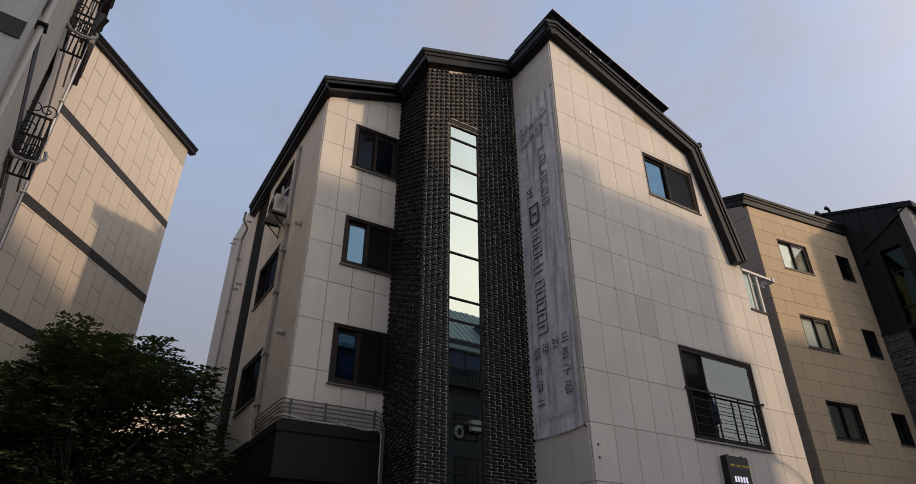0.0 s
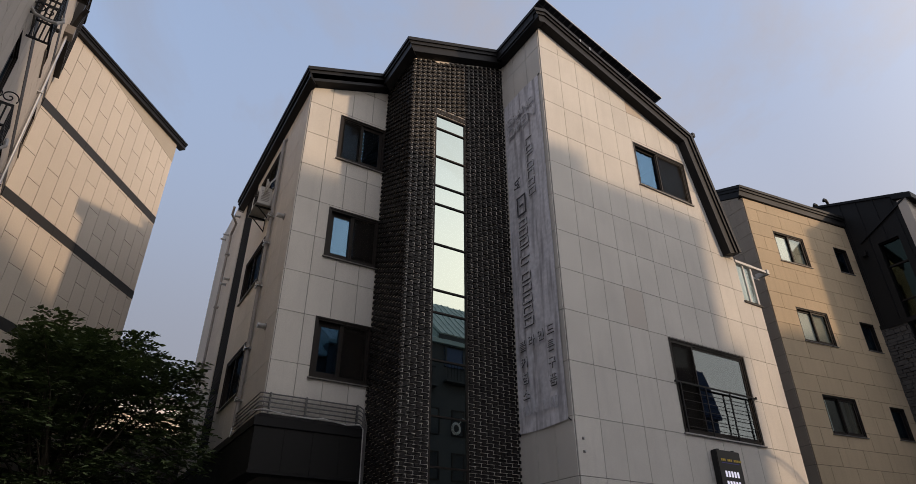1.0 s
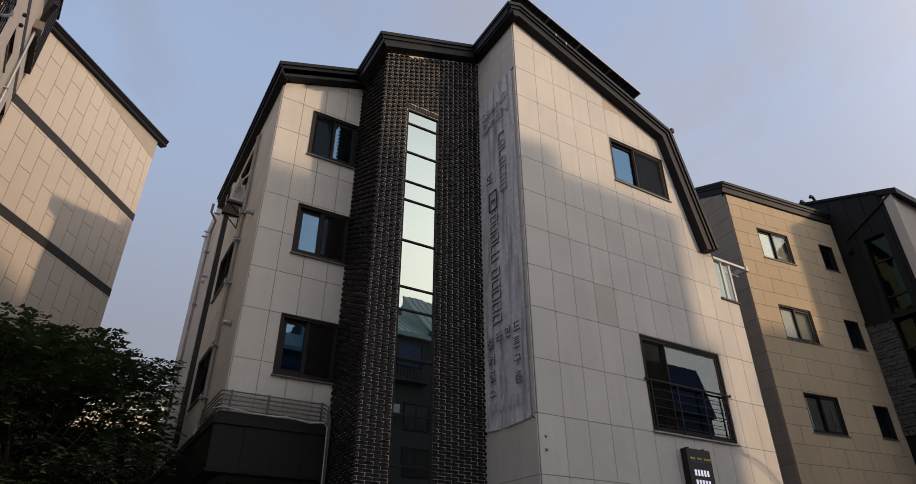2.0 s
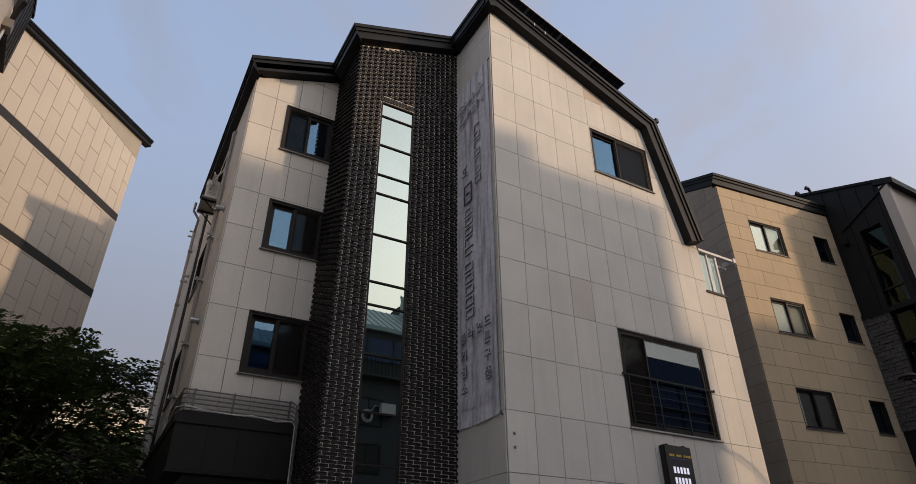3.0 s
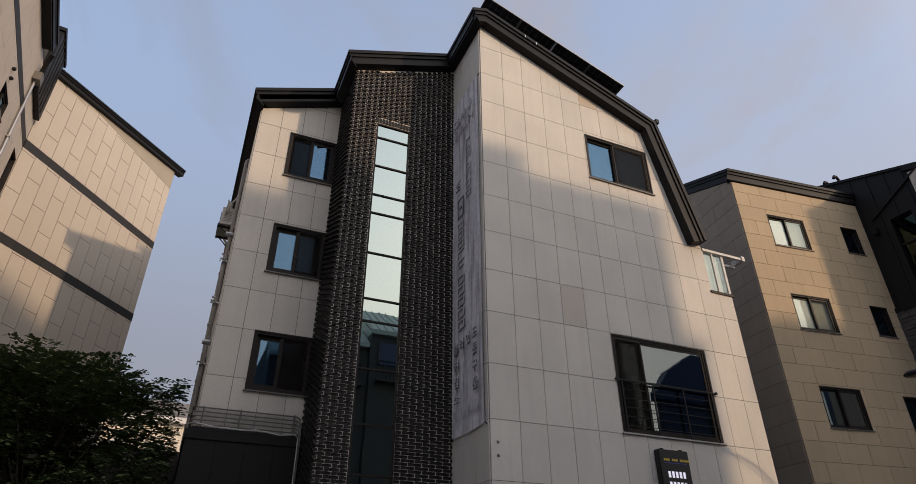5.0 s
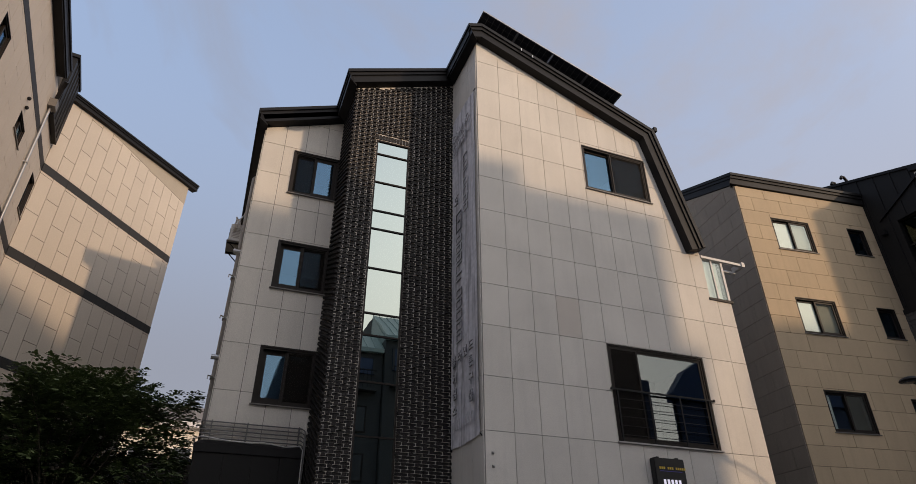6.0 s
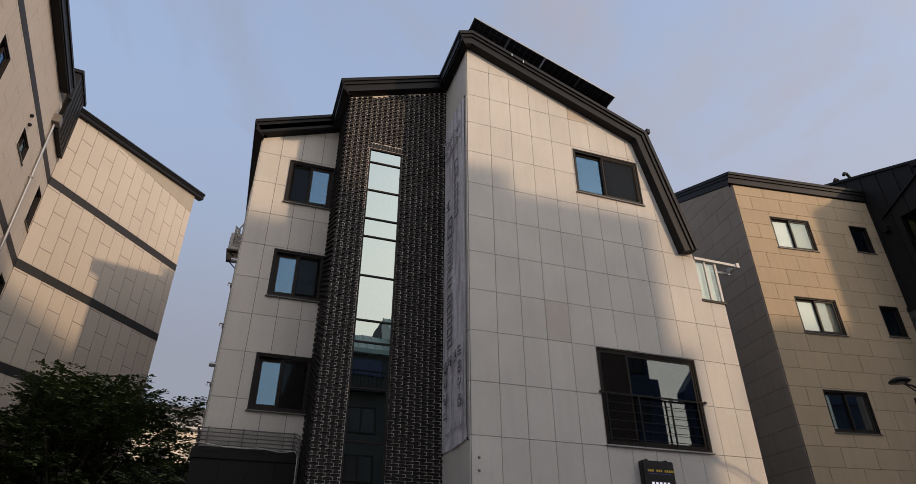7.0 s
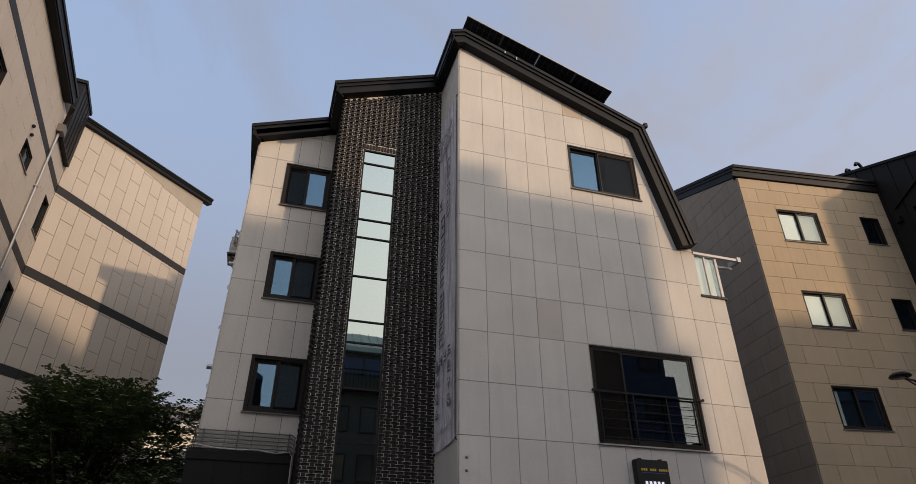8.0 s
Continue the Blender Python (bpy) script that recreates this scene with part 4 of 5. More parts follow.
sheet = part("sheet", bm, VINYL, banner, m=F_BANNER)
for p in sheet.data.polygons:
    p.use_smooth = True
for u in (U0, U1):
    for z in (Z0 + 0.02, Z1 - 0.02):
        bm = bmesh.new()
        tube(bm, [(u, -0.05, z), (u + (0.05 if u > 1 else -0.05), -0.03, z + (0.06 if z > 9 else -0.06))], 0.012, 6)
        part("tie", bm, IRON, banner, m=F_BANNER)


def words(text, u, z, size, mat, parent, turn=0.0, off=0.12, fm=F_BANNER, spread=1.0):
    cu = bpy.data.curves.new("lettering", "FONT")
    cu.body, cu.size, cu.extrude, cu.align_x, cu.align_y, cu.space_character = text, size, 0.004, "CENTER", "CENTER", spread
    cu.resolution_u = 3
    cu.materials.append(mat)
    ob = new("lettering", cu)
    return attach(ob, parent, fm @ Matrix.Translation((u, -off, z)) @ Matrix.Rotation(radians(90), 4, "X") @ Matrix.Rotation(radians(turn), 4, "Z"))


def shaded_words(text, u, z, size, parent, turn=0.0, shadow=None):
    """Pale lettering with its printed dark shadow."""
    words(text, u + 0.014, z - 0.018, size, shadow or LETTER, parent, turn, 0.112)
    words(text, u, z, size, LETTER_PALE, parent, turn, 0.122)


def letter_blocks(count, u, z0, z1, tall, mat, parent, seed, off=0.10, fm=F_BANNER):
    """Plain strokes in the place of a shop name that runs downwards."""
    r = random.Random(seed)
    step = (z1 - z0) / count
    for k in range(count):
        a, b = z1 - k * step - step * 0.12, z1 - (k + 1) * step + step * 0.12
        s = 0.036
        strokes = [(u - tall / 2, u + tall / 2, -off, -off + 0.006, a - s, a), (u - tall / 2, u - tall / 2 + s, -off, -off + 0.006, b, a - s)]
        if r.random() < 0.7:
            strokes.append((u + tall / 2 - s, u + tall / 2, -off, -off + 0.006, b, a - s))
        if r.random() < 0.6:
            strokes.append((u - tall / 2 + s, u + tall / 2 - s, -off, -off + 0.006, b, b + s))
        part("letter_shadow", boxes(*[(p[0] + 0.009, p[1] + 0.009, p[2] + 0.004, p[3], p[4] - 0.012, p[5] - 0.012) for p in strokes]), LETTER, parent, m=fm)
        part("letter_stroke", boxes(*[(p[0], p[1], p[2] - 0.012, p[3] - 0.012, p[4], p[5]) for p in strokes]), mat, parent, m=fm)


shaded_words("GRAND", 0.88, 12.72, 0.34, banner, 5, LETTER_FADED)
shaded_words("OPEN", 0.88, 12.33, 0.46, banner, 5, LETTER_FADED)
bm = bmesh.new()
prism(bm, [(0.2, 13.0), (0.3, 12.5), (0.4, 12.3), (0.33, 12.6)], -0.11, -0.104)
part("flourish", bm, LETTER_PALE, banner, m=F_BANNER)
letter_blocks(7, 1.12, 9.95, 11.75, 0.26, LETTER_PALE, banner, 2)
words("by", 0.62, 10.55, 0.34, LETTER, banner, -75)
part("emblem", boxes((0.5, 0.86, -0.1, -0.094, 9.62, 9.67), (0.5, 0.86, -0.1, -0.094, 10.13, 10.18), (0.5, 0.55, -0.1, -0.094, 9.67, 10.13), (0.81, 0.86, -0.1, -0.094, 9.67, 10.13), (0.6, 0.76, -0.1, -0.094, 9.87, 9.93)), LETTER, banner, m=F_BANNER)
letter_blocks(5, 0.68, 8.25, 9.52, 0.34, LETTER_PALE, banner, 4)
letter_blocks(5, 0.68, 6.72, 8.1, 0.34, LETTER_PALE, banner, 7)
for ch, u, z in (("블", 0.42, 6.35), ("라", 0.74, 6.38), ("인", 1.06, 6.40), ("드", 1.38, 6.42), ("커", 0.46, 5.97), ("튼", 1.36, 6.08), ("침", 0.46, 5.62), ("구", 1.36, 5.72), ("소", 0.46, 5.27), ("품", 1.36, 5.36)):
    shaded_words(ch, u, z, 0.27, banner)
for k in range(9):
    if k != 4:
        part("number_bar", boxes((0.32 + k * 0.13, 0.39 + k * 0.13, -0.11, -0.104, 4.86, 5.05)), LETTER_PALE, banner, m=F_BANNER)

# lit shop sign
sign = thing("shop_sign", (11.35, FRONT - 0.1, 3.4), "black box shop sign with pale and yellow lettering", "sign")
SIGN_BLACK = material("sign_black", (0.006, 0.006, 0.007), 0.4, vary=0.1, bump=0.0)
SIGN_WHITE = material("sign_white", (0.8, 0.78, 0.86), 0.5, vary=0.03, bump=0.0)
SIGN_WHITE.node_tree.nodes["Principled BSDF"].inputs["Emission Color"].default_value = (0.85, 0.82, 1.0, 1)
SIGN_WHITE.node_tree.nodes["Principled BSDF"].inputs["Emission Strength"].default_value = 0.18
SIGN_YELLOW = material("sign_yellow", (0.6, 0.42, 0.05), 0.5, vary=0.05, bump=0.0)
SIGN_BLUE = material("sign_blue", (0.06, 0.05, 0.3), 0.5, vary=0.05, bump=0.0)
bm = boxes((10.98, 11.74, -0.17, -0.022, 3.1, 4.34))
bmesh.ops.bevel(bm, geom=bm.edges[:], offset=0.015, segments=2, affect="EDGES")
part("case", bm, SIGN_BLACK, sign, m=F_MAIN)
for u in (11.1, 11.58):
    part("bracket", boxes((u, u + 0.06, -0.12, 0.0, 4.34, 4.37)), METAL, sign, m=F_MAIN)
for k in range(13):
    if k not in (3, 7):
        part("number_bar", boxes((11.09 + k * 0.051, 11.128 + k * 0.051, -0.174, -0.168, 4.12, 4.165)), SIGN_YELLOW, sign, m=F_MAIN)
part("rule", boxes((11.1, 11.65, -0.174, -0.168, 4.075, 4.087)), SIGN_BLUE, sign, m=F_MAIN)
for z in (3.80, 3.60):
    for k in range(5):
        u = 11.15 + k * 0.093
        part("plain_bar", boxes((u, u + 0.056, -0.175, -0.168, z, z + 0.12)), SIGN_WHITE, sign, m=F_MAIN)
for k in range(9):
    part("number_bar", boxes((11.27 + k * 0.034, 11.292 + k * 0.034, -0.174, -0.168, 3.47, 3.51)), SIGN_WHITE, sign, m=F_MAIN)

# anchors left in the stone
for z in (4.16, 3.92):
    a = thing("wall_anchor", (7.44, FRONT, z), "small dark steel anchor bolt in the stone", "anchor", "wall anchors")
    part("plate", boxes((7.415, 7.465, -0.03, -0.022, z, z + 0.05)), SILL, a, m=F_MAIN)
    bm = bmesh.new()
    tube(bm, [(7.44, -0.03, z + 0.03), (7.44, -0.06, z + 0.03)], 0.014, 6)
    part("bolt", bm, STEEL, a, m=F_MAIN)

# outdoor unit of an air conditioner with its bracket and coiled line
ac = thing("air_conditioner", (2.07, 13.3, 10.7), "white outdoor air conditioner unit on a steel wall bracket", "air conditioner")
AX0, AX1, AY0, AY1, AZ = 1.90, 2.22, 12.88, 13.70, 10.74
bm = boxes((AX0, AX1, AY0, AY1, AZ, AZ + 0.56))
bmesh.ops.bevel(bm, geom=bm.edges[:], offset=0.02, segments=2, affect="EDGES")
part("case", bm, WHITE, ac)
bm = bmesh.new()
for rr in (0.06, 0.11, 0.16, 0.21, 0.25):
    tube(bm, [(AX0 - 0.012, AY0 + 0.32 + rr * math.cos(a), AZ + 0.28 + rr * math.sin(a)) for a in np.linspace(0, 2 * math.pi, 25)], 0.006, 5)
for a in np.linspace(0, math.pi, 7)[:-1]:
    tube(bm, [(AX0 - 0.012, AY0 + 0.32 + q * math.cos(a), AZ + 0.28 + q * math.sin(a)) for q in (-0.25, 0.25)], 0.004, 4)
part("fan_grille", bm, IRON, ac)
part("side_vent", boxes(*[(AX0 + 0.05, AX1 - 0.05, AY0 - 0.006, AY0 + 0.01, AZ + 0.1 + k * 0.05, AZ + 0.12 + k * 0.05) for k in range(7)]), PIPE, ac)
for y in (AY0 + 0.08, AY1 - 0.12):
    part("bracket", boxes((AX0 - 0.04, 2.33, y, y + 0.04, AZ - 0.06, AZ - 0.02), (2.29, 2.33, y, y + 0.04, AZ - 0.42, AZ - 0.06)), IRON, ac)
    bm = bmesh.new()
    tube(bm, [(AX0 + 0.05, y + 0.02, AZ - 0.06), (2.3, y + 0.02, AZ - 0.4)], 0.016, 6)
    part("strut", bm, IRON, ac)
part("drip_tray", boxes((AX0 - 0.05, 2.26, AY0 - 0.03, AY1 + 0.03, AZ - 0.02, AZ - 0.004)), PIPE, ac)
for k, (ry, rz) in enumerate(((0.26, 0.19), (0.22, 0.16), (0.28, 0.14))):
    bm = bmesh.new()
    tube(bm, [(AX0 + 0.16 + 0.06 * math.sin(a + k), AY0 - 0.02 + ry * math.cos(a), AZ + 0.46 + 0.05 * k + rz * math.sin(a)) for a in np.linspace(0, 2 * math.pi, 28)], 0.017, 6)
    part("hose_coil", bm, WHITE, ac, "coiled white refrigerant line")
bm = bmesh.new()
tube(bm, [(AX0 + 0.2, AY0 - 0.2, AZ + 0.6), (2.2, 12.62, AZ + 0.75), (2.27, 12.56, AZ + 1.2), (2.29, 12.56, AZ + 1.75), (2.33, 12.62, AZ + 1.85)], 0.022, 6)
part("hose", bm, WHITE, ac, "white refrigerant line running up the wall")

# service pipes
riser = thing("service_riser", (2.25, 12.75, 4.7), "pale vertical conduit strapped to the side wall", "pipe")
for dy, r in ((0.0, 0.045), (0.09, 0.018)):
    bm = bmesh.new()
    tube(bm, [(2.24, 12.55 + dy, 4.85), (2.24, 12.55 + dy, 12.75), (2.3, 12.59 + dy, 12.85)], r)
    part("conduit", bm, PIPE, riser)
for z in (5.4, 6.6, 8.2, 9.4, 10.2):
    part("strap", boxes((2.17, 2.33, 12.47, 12.69, z, z + 0.035)), STEEL, riser)
    bm = bmesh.new()
    tube(bm, [(2.25, 12.45, z + 0.02), (2.12, 12.37, z + 0.02), (2.12, 12.37, z - 0.06)], 0.018, 6)
    part("hook", bm, STEEL, riser)
for k in range(5):
    z = 4.76 + k * 0.085
    run = thing("conduit_run", (2.25, LEFT_Y, z), "thin grey conduit running round the foot of the wing", "pipe", "conduits round the wing")
    bm = bmesh.new()
    tube(bm, [(2.24, 12.7, z + 0.06), (2.235, 12.4, z), (2.235, LEFT_Y - 0.045, z), (2.28, LEFT_Y - 0.07, z), (4.32, LEFT_Y - 0.07, z), (4.39, LEFT_Y - 0.09, z - 0.05), (4.40 - k * 0.0, LEFT_Y - 0.1 - k * 0.045, z - 0.4), (4.40, LEFT_Y - 0.1 - k * 0.045, 0.2)], 0.015, 6)
    part("tube", bm, CONDUIT, run)
for u in (2.42, 3.15, 4.25):
    st = thing("conduit_clamp", (u, LEFT_Y - 0.05, 4.7), "dark steel clamp holding the conduits", "clamp", "conduit clamps")
    part("rail", boxes((u, u + 0.025, LEFT_Y - 0.095, LEFT_Y - 0.022, 4.74, 5.13)), CONDUIT, st)
cable = thing("loose_cable", (3.2, LEFT_Y - 0.15, 4.6), "white cable sagging below the conduits", "cable")
bm = bmesh.new()
tube(bm, [(2.24, 12.72, 4.9), (2.16, 12.4, 4.58), (2.16, 11.4, 4.66), (2.16, 10.7, 4.76), (2.3, 10.46, 4.76), (2.8, 10.46, 4.70), (3.3, 10.46, 4.69), (3.5, 10.46, 4.72), (4.0, 10.46, 4.66), (4.3, 10.46, 4.70), (4.37, 10.46, 4.62), (4.38, 10.46, 3.0)], 0.012, 6)
part("wire", bm, WHITE, cable)
for y, z in ((11.39, 9.62), (11.42, 6.78), (17.54, 13.2), (18.07, 13.25), (19.9, 13.45), (20.4, 13.5), (17.62, 10.6), (18.1, 10.62)):
    v = thing("vent_pipe", (2.33, y, z), "short round steel vent pipe in the side wall", "vent", "side wall vents")
    bm = bmesh.new()
    tube(bm, [(2.33, y, z), (2.12, y, z)], 0.06 if y < 12 else 0.04, 10)
    part("spout", bm, STEEL, v)
    bm = bmesh.new()
    tube(bm, [(2.33, y, z), (2.29, y, z)], 0.085 if y < 12 else 0.06, 10)
    part("collar", bm, PIPE, v)

# solar panels on the right-hand slope
for k in range(4):
    pan = thing("solar_panel", (8.2 + k * 1.12, 8.0, roof_z(8.2 + k * 1.12)), "dark solar panel with pale cell lines on a raised roof rack", "solar panel", "solar panels")
    m = Matrix.Translation((7.55, 7.28, 16.58)) @ Matrix.Rotation(math.atan2(1.74, 4.55), 4, "Y")
    x0 = k * 1.197 + (0.006 if k > 1 else 0.0)
    x1 = x0 + 1.195
    part("frame", boxes((x0, x1, 0, 0.025, -0.022, 0.022), (x0, x1, 1.875, 1.9, -0.022, 0.022), (x0, x0 + 0.025, 0.025, 1.875, -0.022, 0.022), (x1 - 0.025, x1, 0.025, 1.875, -0.022, 0.022)), ALU, pan, "aluminium panel frame", m=m)
    cells = [(x0 + 0.03 + i * 0.189 + 0.005, x0 + 0.03 + (i + 1) * 0.189 - 0.005, 0.03 + j * 0.184 + 0.005, 0.03 + (j + 1) * 0.184 - 0.005, -0.006, 0.007) for i in range(6) for j in range(10)]
    part("backsheet", boxes((x0 + 0.025, x1 - 0.025, 0.025, 1.875, -0.001, 0.004)), PIPE, pan, m=m)
    part("cell_sheet", boxes(*cells), SOLAR, pan, m=m)
    for y in (0.42, 1.45):
        part("support_rail", boxes((x0, x1, y, y + 0.05, -0.072, -0.022)), METAL, pan, m=m)
    for x in (x0 + 0.28, x0 + 0.86):
        part("cross_rail", boxes((x, x + 0.05, 0.3, 1.6, -0.12, -0.072)), METAL, pan, m=m)
        bx = 7.55 + x * 0.95
        bm = bmesh.new()
        tube(bm, [(bx, 8.2, roof_z(bx) - 0.06), (bx, 8.2, 16.48 - 0.38 * (bx - 7.55))], 0.025, 6)
        part("post", bm, METAL, pan)
# little bracket at the bend of the roof edge
nub = thing("cable_bracket", (12.72, 7.0, 13.5), "small dark bracket on the roof edge", "bracket")
part("plate", boxes((12.70, 12.80, 7.0, 7.1, 13.46, 13.60)), IRON, nub)

# ---- things on the left neighbour ----
dp = thing("downpipe", (-3.5, 12.5, 0), "pale steel downpipe with a hopper below the eave", "pipe")
bm = bmesh.new()
tube(bm, [(9.05, -0.085, 0.1), (9.05, -0.085, 13.75)], 0.036, 12)
part("tube", bm, ALU, dp, m=F_NEAR)
part("hopper", boxes((8.9, 9.2, -0.22, -0.02, 13.72, 13.98)), SILL, dp, m=F_NEAR)
bm = bmesh.new()
tube(bm, [(8.7, -0.3, 14.5), (8.85, -0.22, 14.35), (9.05, -0.14, 14.0)], 0.06, 8)
part("offset", bm, METAL, dp, m=F_NEAR)
for z in (4, 6.6, 9.2, 11.8):
    part("strap", boxes((8.99, 9.11, -0.13, 0.0, z, z + 0.03)), STEEL, dp, m=F_NEAR)
dp2 = thing("downpipe", (-2.7, 5.6, 0), "thick grey plastic downpipe on the street wall", "pipe")
bm = bmesh.new()
tube(bm, [(1.0, -0.075, 0.1), (1.0, -0.075, 14.3)], 0.034, 12)
part("tube", bm, WHITE, dp2, m=F_NEAR)
for z in (6.9, 9.8):
    part("strap", boxes((0.93, 1.07, -0.135, 0.0, z, z + 0.03)), IRON, dp2, m=F_NEAR)
conduit = thing("wall_conduit", (-2.65, 4.2, 0), "slim tan conduit beside the thick downpipe", "pipe")
bm = bmesh.new()
tube(bm, [(0.62, -0.05, 0.1), (0.62, -0.05, 13.9)], 0.022, 8)
part("tube", bm, material("tan_conduit", (0.42, 0.34, 0.25), 0.5, vary=0.15), conduit, m=F_NEAR)
for z in (12.32, 12.52):
    v = thing("dome_camera", (-3.4, 10.9, z), "small dark dome on the street wall", "camera dome", "wall domes")
    bm = bmesh.new()
    bmesh.ops.create_uvsphere(bm, u_segments=10, v_segments=6, radius=0.05, matrix=F_NEAR @ Matrix.Translation((7.35 - (z - 12.3) * 0.6, -0.06, z)))
    part("dome", bm, IRON, v)
for zb_, ht in ((9.42, 0.78), (6.93, 0.73)):
    g = thing("balcony_grille", (-3.0, 7.8, zb_), "black wrought-iron window basket with scrolls", "balcony grille", "iron window baskets")
    u0, u1, d = 3.75, 4.35, -0.35
    for zz in (zb_, zb_ + ht / 2, zb_ + ht):
        part("rail", boxes((u0, u1, d, d + 0.03, zz, zz + 0.034), (u0, u0 + 0.025, d + 0.025, 0.0, zz, zz + 0.03), (u1 - 0.025, u1, d + 0.025, 0.0, zz, zz + 0.03)), IRON, g, m=F_NEAR)
    for k in range(5):
        u = u0 + 0.005 + k * (u1 - u0 - 0.025) / 4
        part("bar", boxes((u, u + 0.02, d + 0.002, d + 0.022, zb_ + 0.03, zb_ + ht)), IRON, g, m=F_NEAR)
    for u in (u0, u1 - 0.02):
        for k in range(1, 5):
            part("bar", boxes((u, u + 0.022, d + k * 0.07, d + k * 0.07 + 0.022, zb_ + 0.03, zb_ + ht)), IRON, g, m=F_NEAR)
    for cx, cy, cz, s in ((u0, d + 0.09, zb_ + ht + 0.13, 1), (u0, d + 0.26, zb_ + ht + 0.13, -1), (u0, d + 0.09, zb_ + 0.15, 1), (u0, d + 0.25, zb_ + 0.15, -1), (u0, d + 0.25, zb_ + 0.5, 1)):
        bm = bmesh.new()
        tube(bm, [(cx, cy + s * 0.012 * a * math.cos(a), cz + 0.012 * a * math.sin(a)) for a in np.linspace(1, 10, 36)], 0.010, 5)
        part("scroll", bm, IRON, g, m=F_NEAR)
    c = thing("loose_cable", (-3.0, 7.6, zb_ - 0.1), "pale hose slung under the window basket", "cable", "slung hoses")
    bm = bmesh.new()
    tube(bm, [(3.68, 0.0, zb_ + 0.06), (3.68, -0.1, zb_ - 0.06), (3.69, -0.25, zb_ - 0.08), (3.72, -0.38, zb_ - 0.04), (3.8, -0.45, zb_ + 0.1), (3.95, -0.42, zb_ + 0.3)], 0.026, 8)
    part("hose", bm, PIPE, c, m=F_NEAR)
ROUGHCAST = material("grey_roughcast", (0.56, 0.54, 0.52), 0.9, vary=0.2, grain=140, bump=0.6)
part("pier", boxes((-0.05, 0.3, -0.11, -0.024, 0, 14.4), (-0.05, -0.004, -0.024, 9.0, 0, 14.4)), ROUGHCAST, left_house, "grey roughcast street front", m=F_NEAR)
for z in (5.80, 8.66, 11.52):
    part("pier_band", boxes((-0.065, -0.05, -0.105, 9.0, z, z + 0.2)), BAND, left_house, m=F_NEAR)

# ---- street lamp ----
lamp = thing("street_lamp", (17.0, 4.2, 0), "street lamp with a dark shallow dome head", "street lamp")
HX, HY, HZ = 15.13, 4.2, 5.54
bm = bmesh.new()
tube(bm, [(17.0, 4.2, 0), (17.0, 4.2, 3.6), (16.9, 4.2, 4.2)], [0.06, 0.05, 0.045], 10)
part("pole", bm, METAL, lamp)
for dz, r in ((0.0, 0.024), (-0.14, 0.014)):
    bm = bmesh.new()
    tube(bm, [(16.9, 4.2, 4.18 + dz), (16.6, 4.2, 4.75 + dz), (16.15, 4.2, 5.18 + dz), (15.75, 4.2, 5.4 + dz * 0.9), (15.45, 4.2, 5.49 + dz * 0.6), (HX + 0.1, HY, HZ - 0.03)], r, 8)
    part("arm", bm, METAL, lamp)
prof = [(0.0, 0.075), (0.07, 0.072), (0.13, 0.058), (0.175, 0.03), (0.195, 0.0), (0.19, -0.012), (0.15, -0.022), (0.0, -0.024)]
bm = bmesh.new()
rings = [[bm.verts.new((HX + q * math.cos(a), HY + q * math.sin(a), HZ + z)) for a in np.linspace(0, 2 * math.pi, 25)[:-1]] for q, z in prof[1:-1]]
for ra, rb in zip(rings, rings[1:]):
    for k in range(24):
        bm.faces.new((ra[k], ra[(k + 1) % 24], rb[(k + 1) % 24], rb[k]))
bm.faces.new(rings[0])
bm.faces.new(rings[-1])
part("head", bm, METAL, lamp)
bm = bmesh.new()
tube(bm, [(HX, HY, HZ - 0.022), (HX, HY, HZ - 0.034), (HX, HY, HZ - 0.042)], [0.13, 0.125, 0.09], 20)
part("lens", bm, DARK_PANE, lamp, "dark flat lens")

# made-up wall behind the tree, added to keep the low gap dark
gap_wall = attach(new("wall_garden", mesh_of("wall_garden", boxes((-0.3, 2.28, 19.5, 19.7, 0, 5.9)), RENDER_GREY)), None)
tagged(gap_wall, "plain dark wall closing the gap between the houses", "wall", kind="structure")

# ---- tree in the gap ----
LEAF = material("leaf", (0.11, 0.15, 0.058), 0.5, vary=0.35, grain=6, blotch=1.0, bump=0.0, island=0.35)
LEAF.node_tree.nodes["Principled BSDF"].inputs["Transmission Weight"].default_value = 0.0
tree = thing("tree", (-0.9, 14.6, 0), "dense dark green leafy tree in the gap between the houses", "tree")
rg = random.Random(11)


def top_at(x, y):
    """Upper limit of the crown, uneven."""
    t = 7.9 - 0.1 * (x + 1.0) ** 2 if x > -1.0 else 7.9 - 0.6 * (x + 1.0) ** 2
    t += 0.75 * noise.noise((x * 0.9, y * 0.5, 4.0))
    return 1.6 + (max(t, 5.6) - 1.9) * (y + 2.2) / 18.4


def inside(p):
    if not (-3.0 < p.x + 0.1 * (p.y - 10) * 0 and p.x < 2.0):
        return False
    lb = (p - Vector((-3.68, 14.55, 0))).dot(Vector((math.sin(radians(54.8)), -math.cos(radians(54.8)), 0)))
    near = (p - Vector((-2.55, 3.6, 0))).dot(Vector((math.sin(radians(96)), -math.cos(radians(96)), 0)))
    return lb > 0.2 and near > 0.35 and (p.x < 2.05 or p.y > 21)


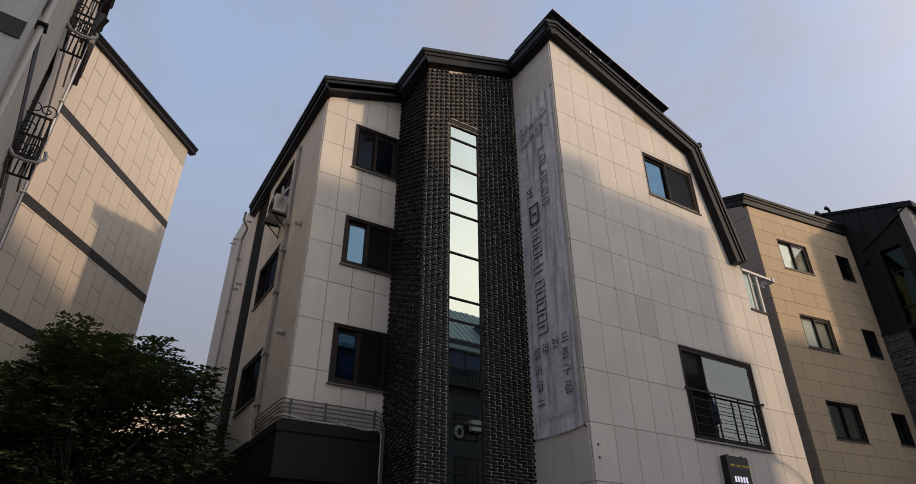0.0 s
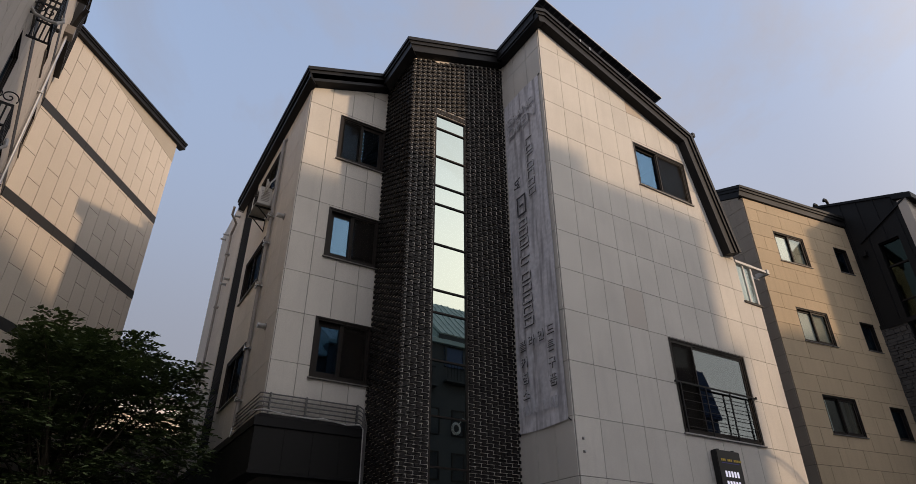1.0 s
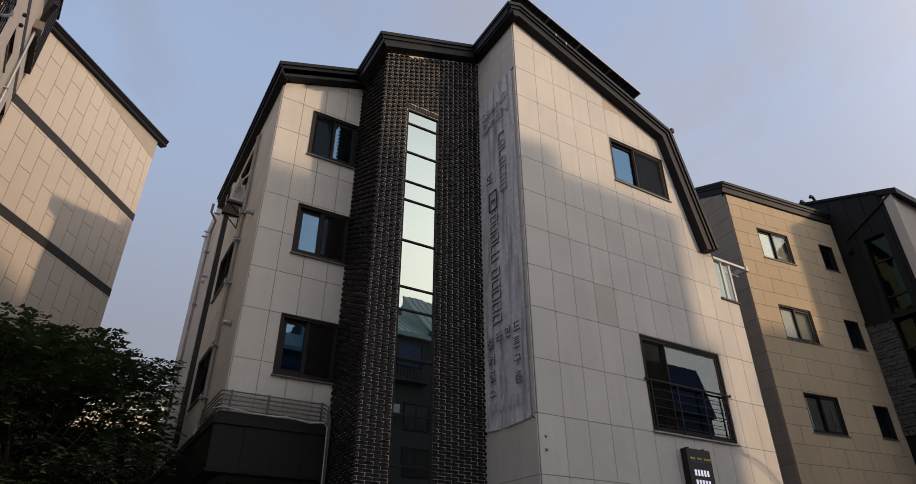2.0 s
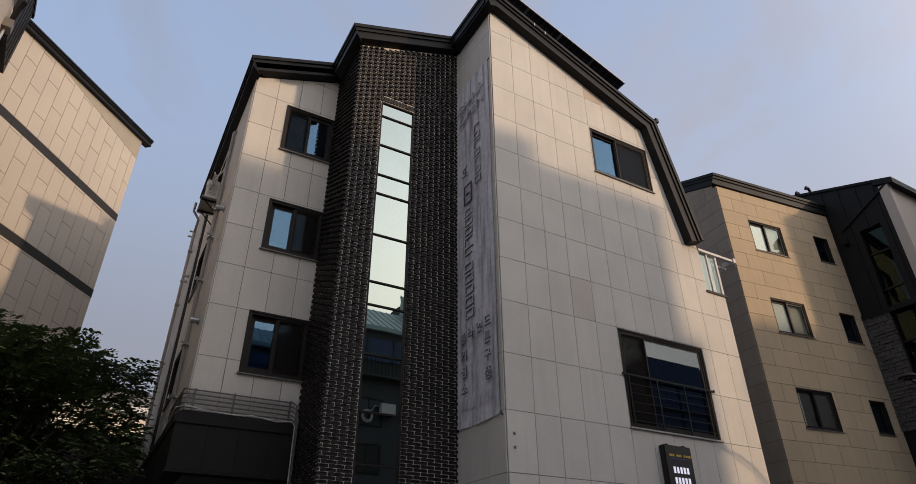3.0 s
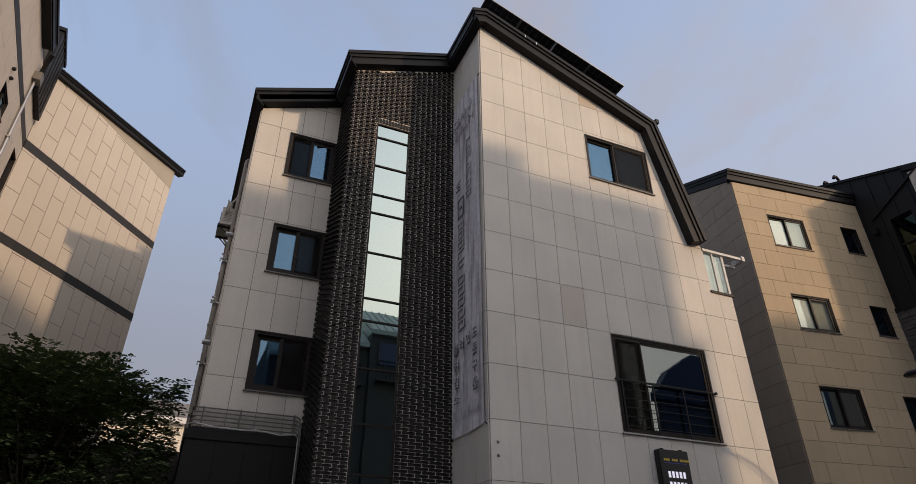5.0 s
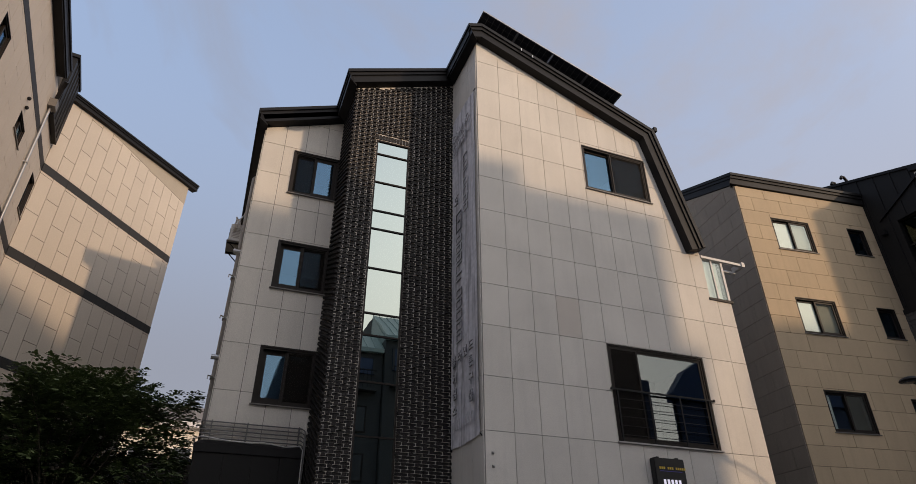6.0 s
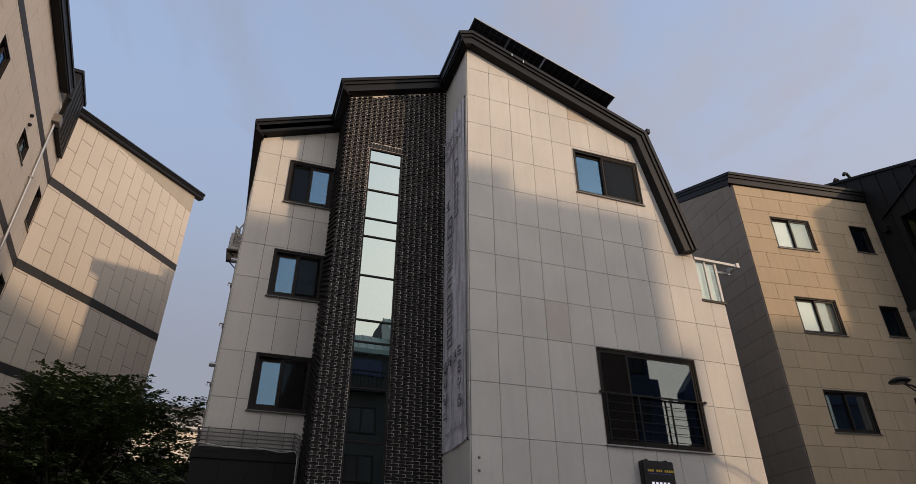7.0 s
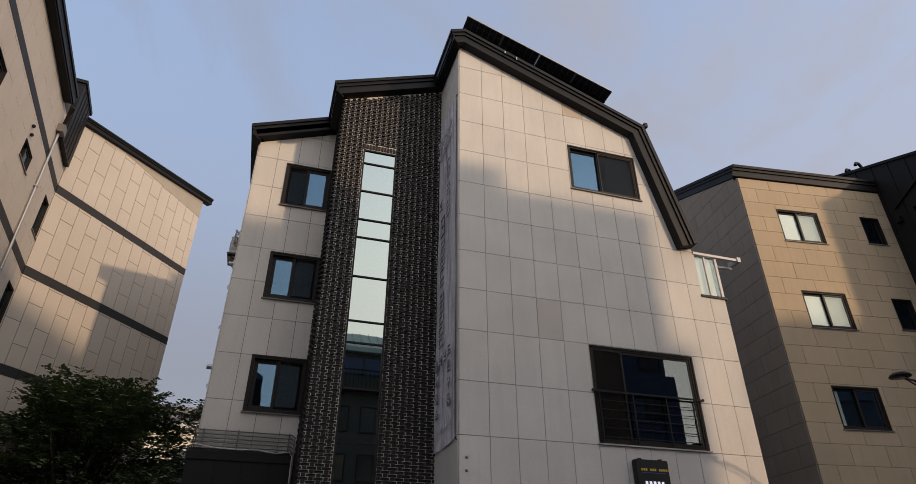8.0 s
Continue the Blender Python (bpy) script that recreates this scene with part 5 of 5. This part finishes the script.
bm = bmesh.new()
tube(bm, [(-0.9, 14.6, 0), (-0.88, 14.65, 1.2), (-0.8, 14.7, 2.6), (-0.85, 14.75, 3.6)], [0.17, 0.14, 0.12, 0.09], 10)
part("trunk", bm, BARK, tree)
tips, tries = [], 0
while len(tips) < 170 and tries < 9000:
    tries += 1
    x, y = rg.uniform(-3.0, 1.9), rg.uniform(13.0, 17.2)
    zt = top_at(x, y)
    z = zt + 0.05 - abs(rg.gauss(0, 0.9)) if rg.random() < 0.6 else rg.uniform(2.4, zt)
    p = Vector((x, y, z))
    if z < 2.4 or not inside(p) or noise.noise((x * 0.9 + 7, y * 0.9, z * 1.1)) < -0.08:      # gaps between the boughs
        continue
    if min(((p - q).length for q in tips), default=9) > 0.3:
        tips.append(p)
while len(tips) < 222:                              # close-set boughs low down and inside
    p = Vector((rg.uniform(-3.0, 1.95), rg.uniform(13.0, 16.8), rg.uniform(2.0, 6.6)))
    if inside(p) and p.z < top_at(p.x, p.y) - 0.9:
        tips.append(p)
verts, faces = [], []


def leaf(c, ax, wd, length, half):
    """A pointed leaf folded a little along its midrib."""
    b, fold = len(verts), Vector((0, 0, -0.16 * half))
    verts.extend([c, c + ax * length * 0.38 + wd * half + fold, c + ax * length * 0.75 + wd * half * 0.6 + fold, c + ax * length + Vector((0, 0, -0.02)),
                  c + ax * length * 0.75 - wd * half * 0.6 + fold, c + ax * length * 0.38 - wd * half + fold])
    faces.extend([(b, b + 1, b + 2, b + 3), (b, b + 3, b + 4, b + 5)])


for i, p in enumerate(tips):
    base = Vector((-0.85, 14.72, rg.uniform(2.4, 3.6)))
    mid = base.lerp(p, 0.6) + Vector((rg.uniform(-0.25, 0.25), rg.uniform(-0.2, 0.2), 0.35))
    if i % 4 == 0:
        bm = bmesh.new()
        tube(bm, [base, base.lerp(mid, 0.5) + Vector((0, 0, 0.15)), mid, p], [0.045, 0.032, 0.02, 0.006], 6)
        part("limb", bm, BARK, tree)
    out = p - mid
    out.z *= 0.4
    out.normalize()
    for q in range(13):                             # flat arching sprays, drooping at their ends
        turn = Matrix.Rotation(rg.gauss(0, 0.95), 3, "Z")
        d = (turn @ out + Vector((0, 0, rg.gauss(0.22, 0.22)))).normalized()
        start = p - out * rg.uniform(0.0, 0.7) + Vector((rg.gauss(0, 0.14), rg.gauss(0, 0.14), rg.gauss(0, 0.12)))
        length = rg.uniform(0.5, 1.15)
        side = d.cross(Vector((0, 0, 1))).normalized()
        n = max(5, int(length / 0.062))
        for k in range(n):
            f = (k + 1) / n
            c = start + d * (length * f) + Vector((0, 0, -0.55 * f * f * length))
            if not inside(c) or c.z > top_at(c.x, c.y) + 0.8:
                continue
            s = 1 if k % 2 else -1
            ax = (side * s * 0.8 + d * 0.7 + Vector((rg.gauss(0, 0.12), rg.gauss(0, 0.12), rg.uniform(-0.5, -0.05)))).normalized()
            wd = ax.cross(Vector((rg.gauss(0, 0.3), rg.gauss(0, 0.3), 1))).normalized()
            size = rg.uniform(0.75, 1.15) * (1.0 - 0.3 * f)
            leaf(c, ax, wd, 0.2 * size, 0.052 * size)
me = bpy.data.meshes.new("crown")
me.from_pydata([tuple(v) for v in verts], [], faces)
me.materials.append(LEAF)
tagged(attach(new("crown", me), tree), "many small dark green leaves", kind="stuff")

# ---- bricks of the stair tower, headers proud ----
COURSE, JOINT_W, STRETCHER, HEADER = 0.0675, 0.0125, 0.187, 0.0885
BOND = STRETCHER + HEADER + 2 * JOINT_W


def lay_bricks(owner, fm, u0, u1, z0, top, hole, single):
    """Flemish bond: stretchers flush, headers proud; those in the stretch `single` are pieces of their own."""
    shared, vs_, fs_ = {}, [], []
    k = 0
    z = z0
    r = random.Random(3)
    while z < 15.6:
        u = u0 - (BOND / 2 if k % 2 else 0)
        j = 0
        while u < u1:
            w = STRETCHER if j % 2 == 0 else HEADER
            proud = 0.004 if j % 2 == 0 else 0.05
            a, b = max(u, u0 - (0.02 if j % 2 else 0)), min(u + w, u1)
            u += w + JOINT_W
            j += 1
            if b - a < 0.02:
                continue
            if hole and a < hole[1] and b > hole[0] and z < hole[3] and z + COURSE > hole[2]:
                if a < hole[0] - 0.02:
                    b = hole[0] - 0.003
                elif b > hole[1] + 0.02:
                    a = hole[1] + 0.003
                else:
                    continue
            if z + COURSE > top((a + b) / 2):
                continue
            pr = proud + r.uniform(-0.001, 0.003)
            h = COURSE - JOINT_W
            if single[0] < z < single[1]:
                key = (round(b - a, 3), round(pr, 2))
                if key not in shared:
                    shared[key] = mesh_of("brick", boxes((0, b - a, -pr, 0, 0, h)), BRICK)
                attach(new("brick", shared[key]), owner, fm @ Matrix.Translation((a, 0, z)))
            else:
                n = len(vs_)
                vs_ += [(x, y, zz) for x in (a, b) for y in (-pr, 0) for zz in (z, z + h)]
                fs_ += [tuple(n + i for i in f) for f in ((0, 4, 5, 1), (0, 1, 3, 2), (4, 6, 7, 5), (0, 2, 6, 4), (1, 5, 7, 3))]
        z += COURSE
        k += 1
    me = bpy.data.meshes.new("brickwork")
    me.from_pydata(vs_, [], fs_)
    me.materials.append(BRICK)
    bm = bmesh.new()
    bm.from_mesh(me)
    bmesh.ops.recalc_face_normals(bm, faces=bm.faces[:])
    bm.to_mesh(me)
    bm.free()
    tagged(attach(new("brickwork", me), owner, fm), "dark brown bricks in Flemish bond with proud headers", kind="stuff")


lay_bricks(brick_wall, F_BRICK, BRICK_X, MAIN_X - 0.003, 0.0, lambda x: 15.15 - 0.383 * (7.37 - x), (5.128, 6.042, 0.3, 12.60), (4.2, 4.95))
lay_bricks(brick_return, F_RETURN, 0.0, LEFT_Y - BRICK_Y, 0.0, lambda u: 14.1, None, (4.2, 5.1))
for k in range(12):
    attach(new("brick", mesh_of("brick", boxes((0, 0.066, -0.02, 0, 0, 0.145)), BRICK)), brick_wall, F_BRICK @ Matrix.Translation((5.11 + k * 0.081, 0, 12.44)))
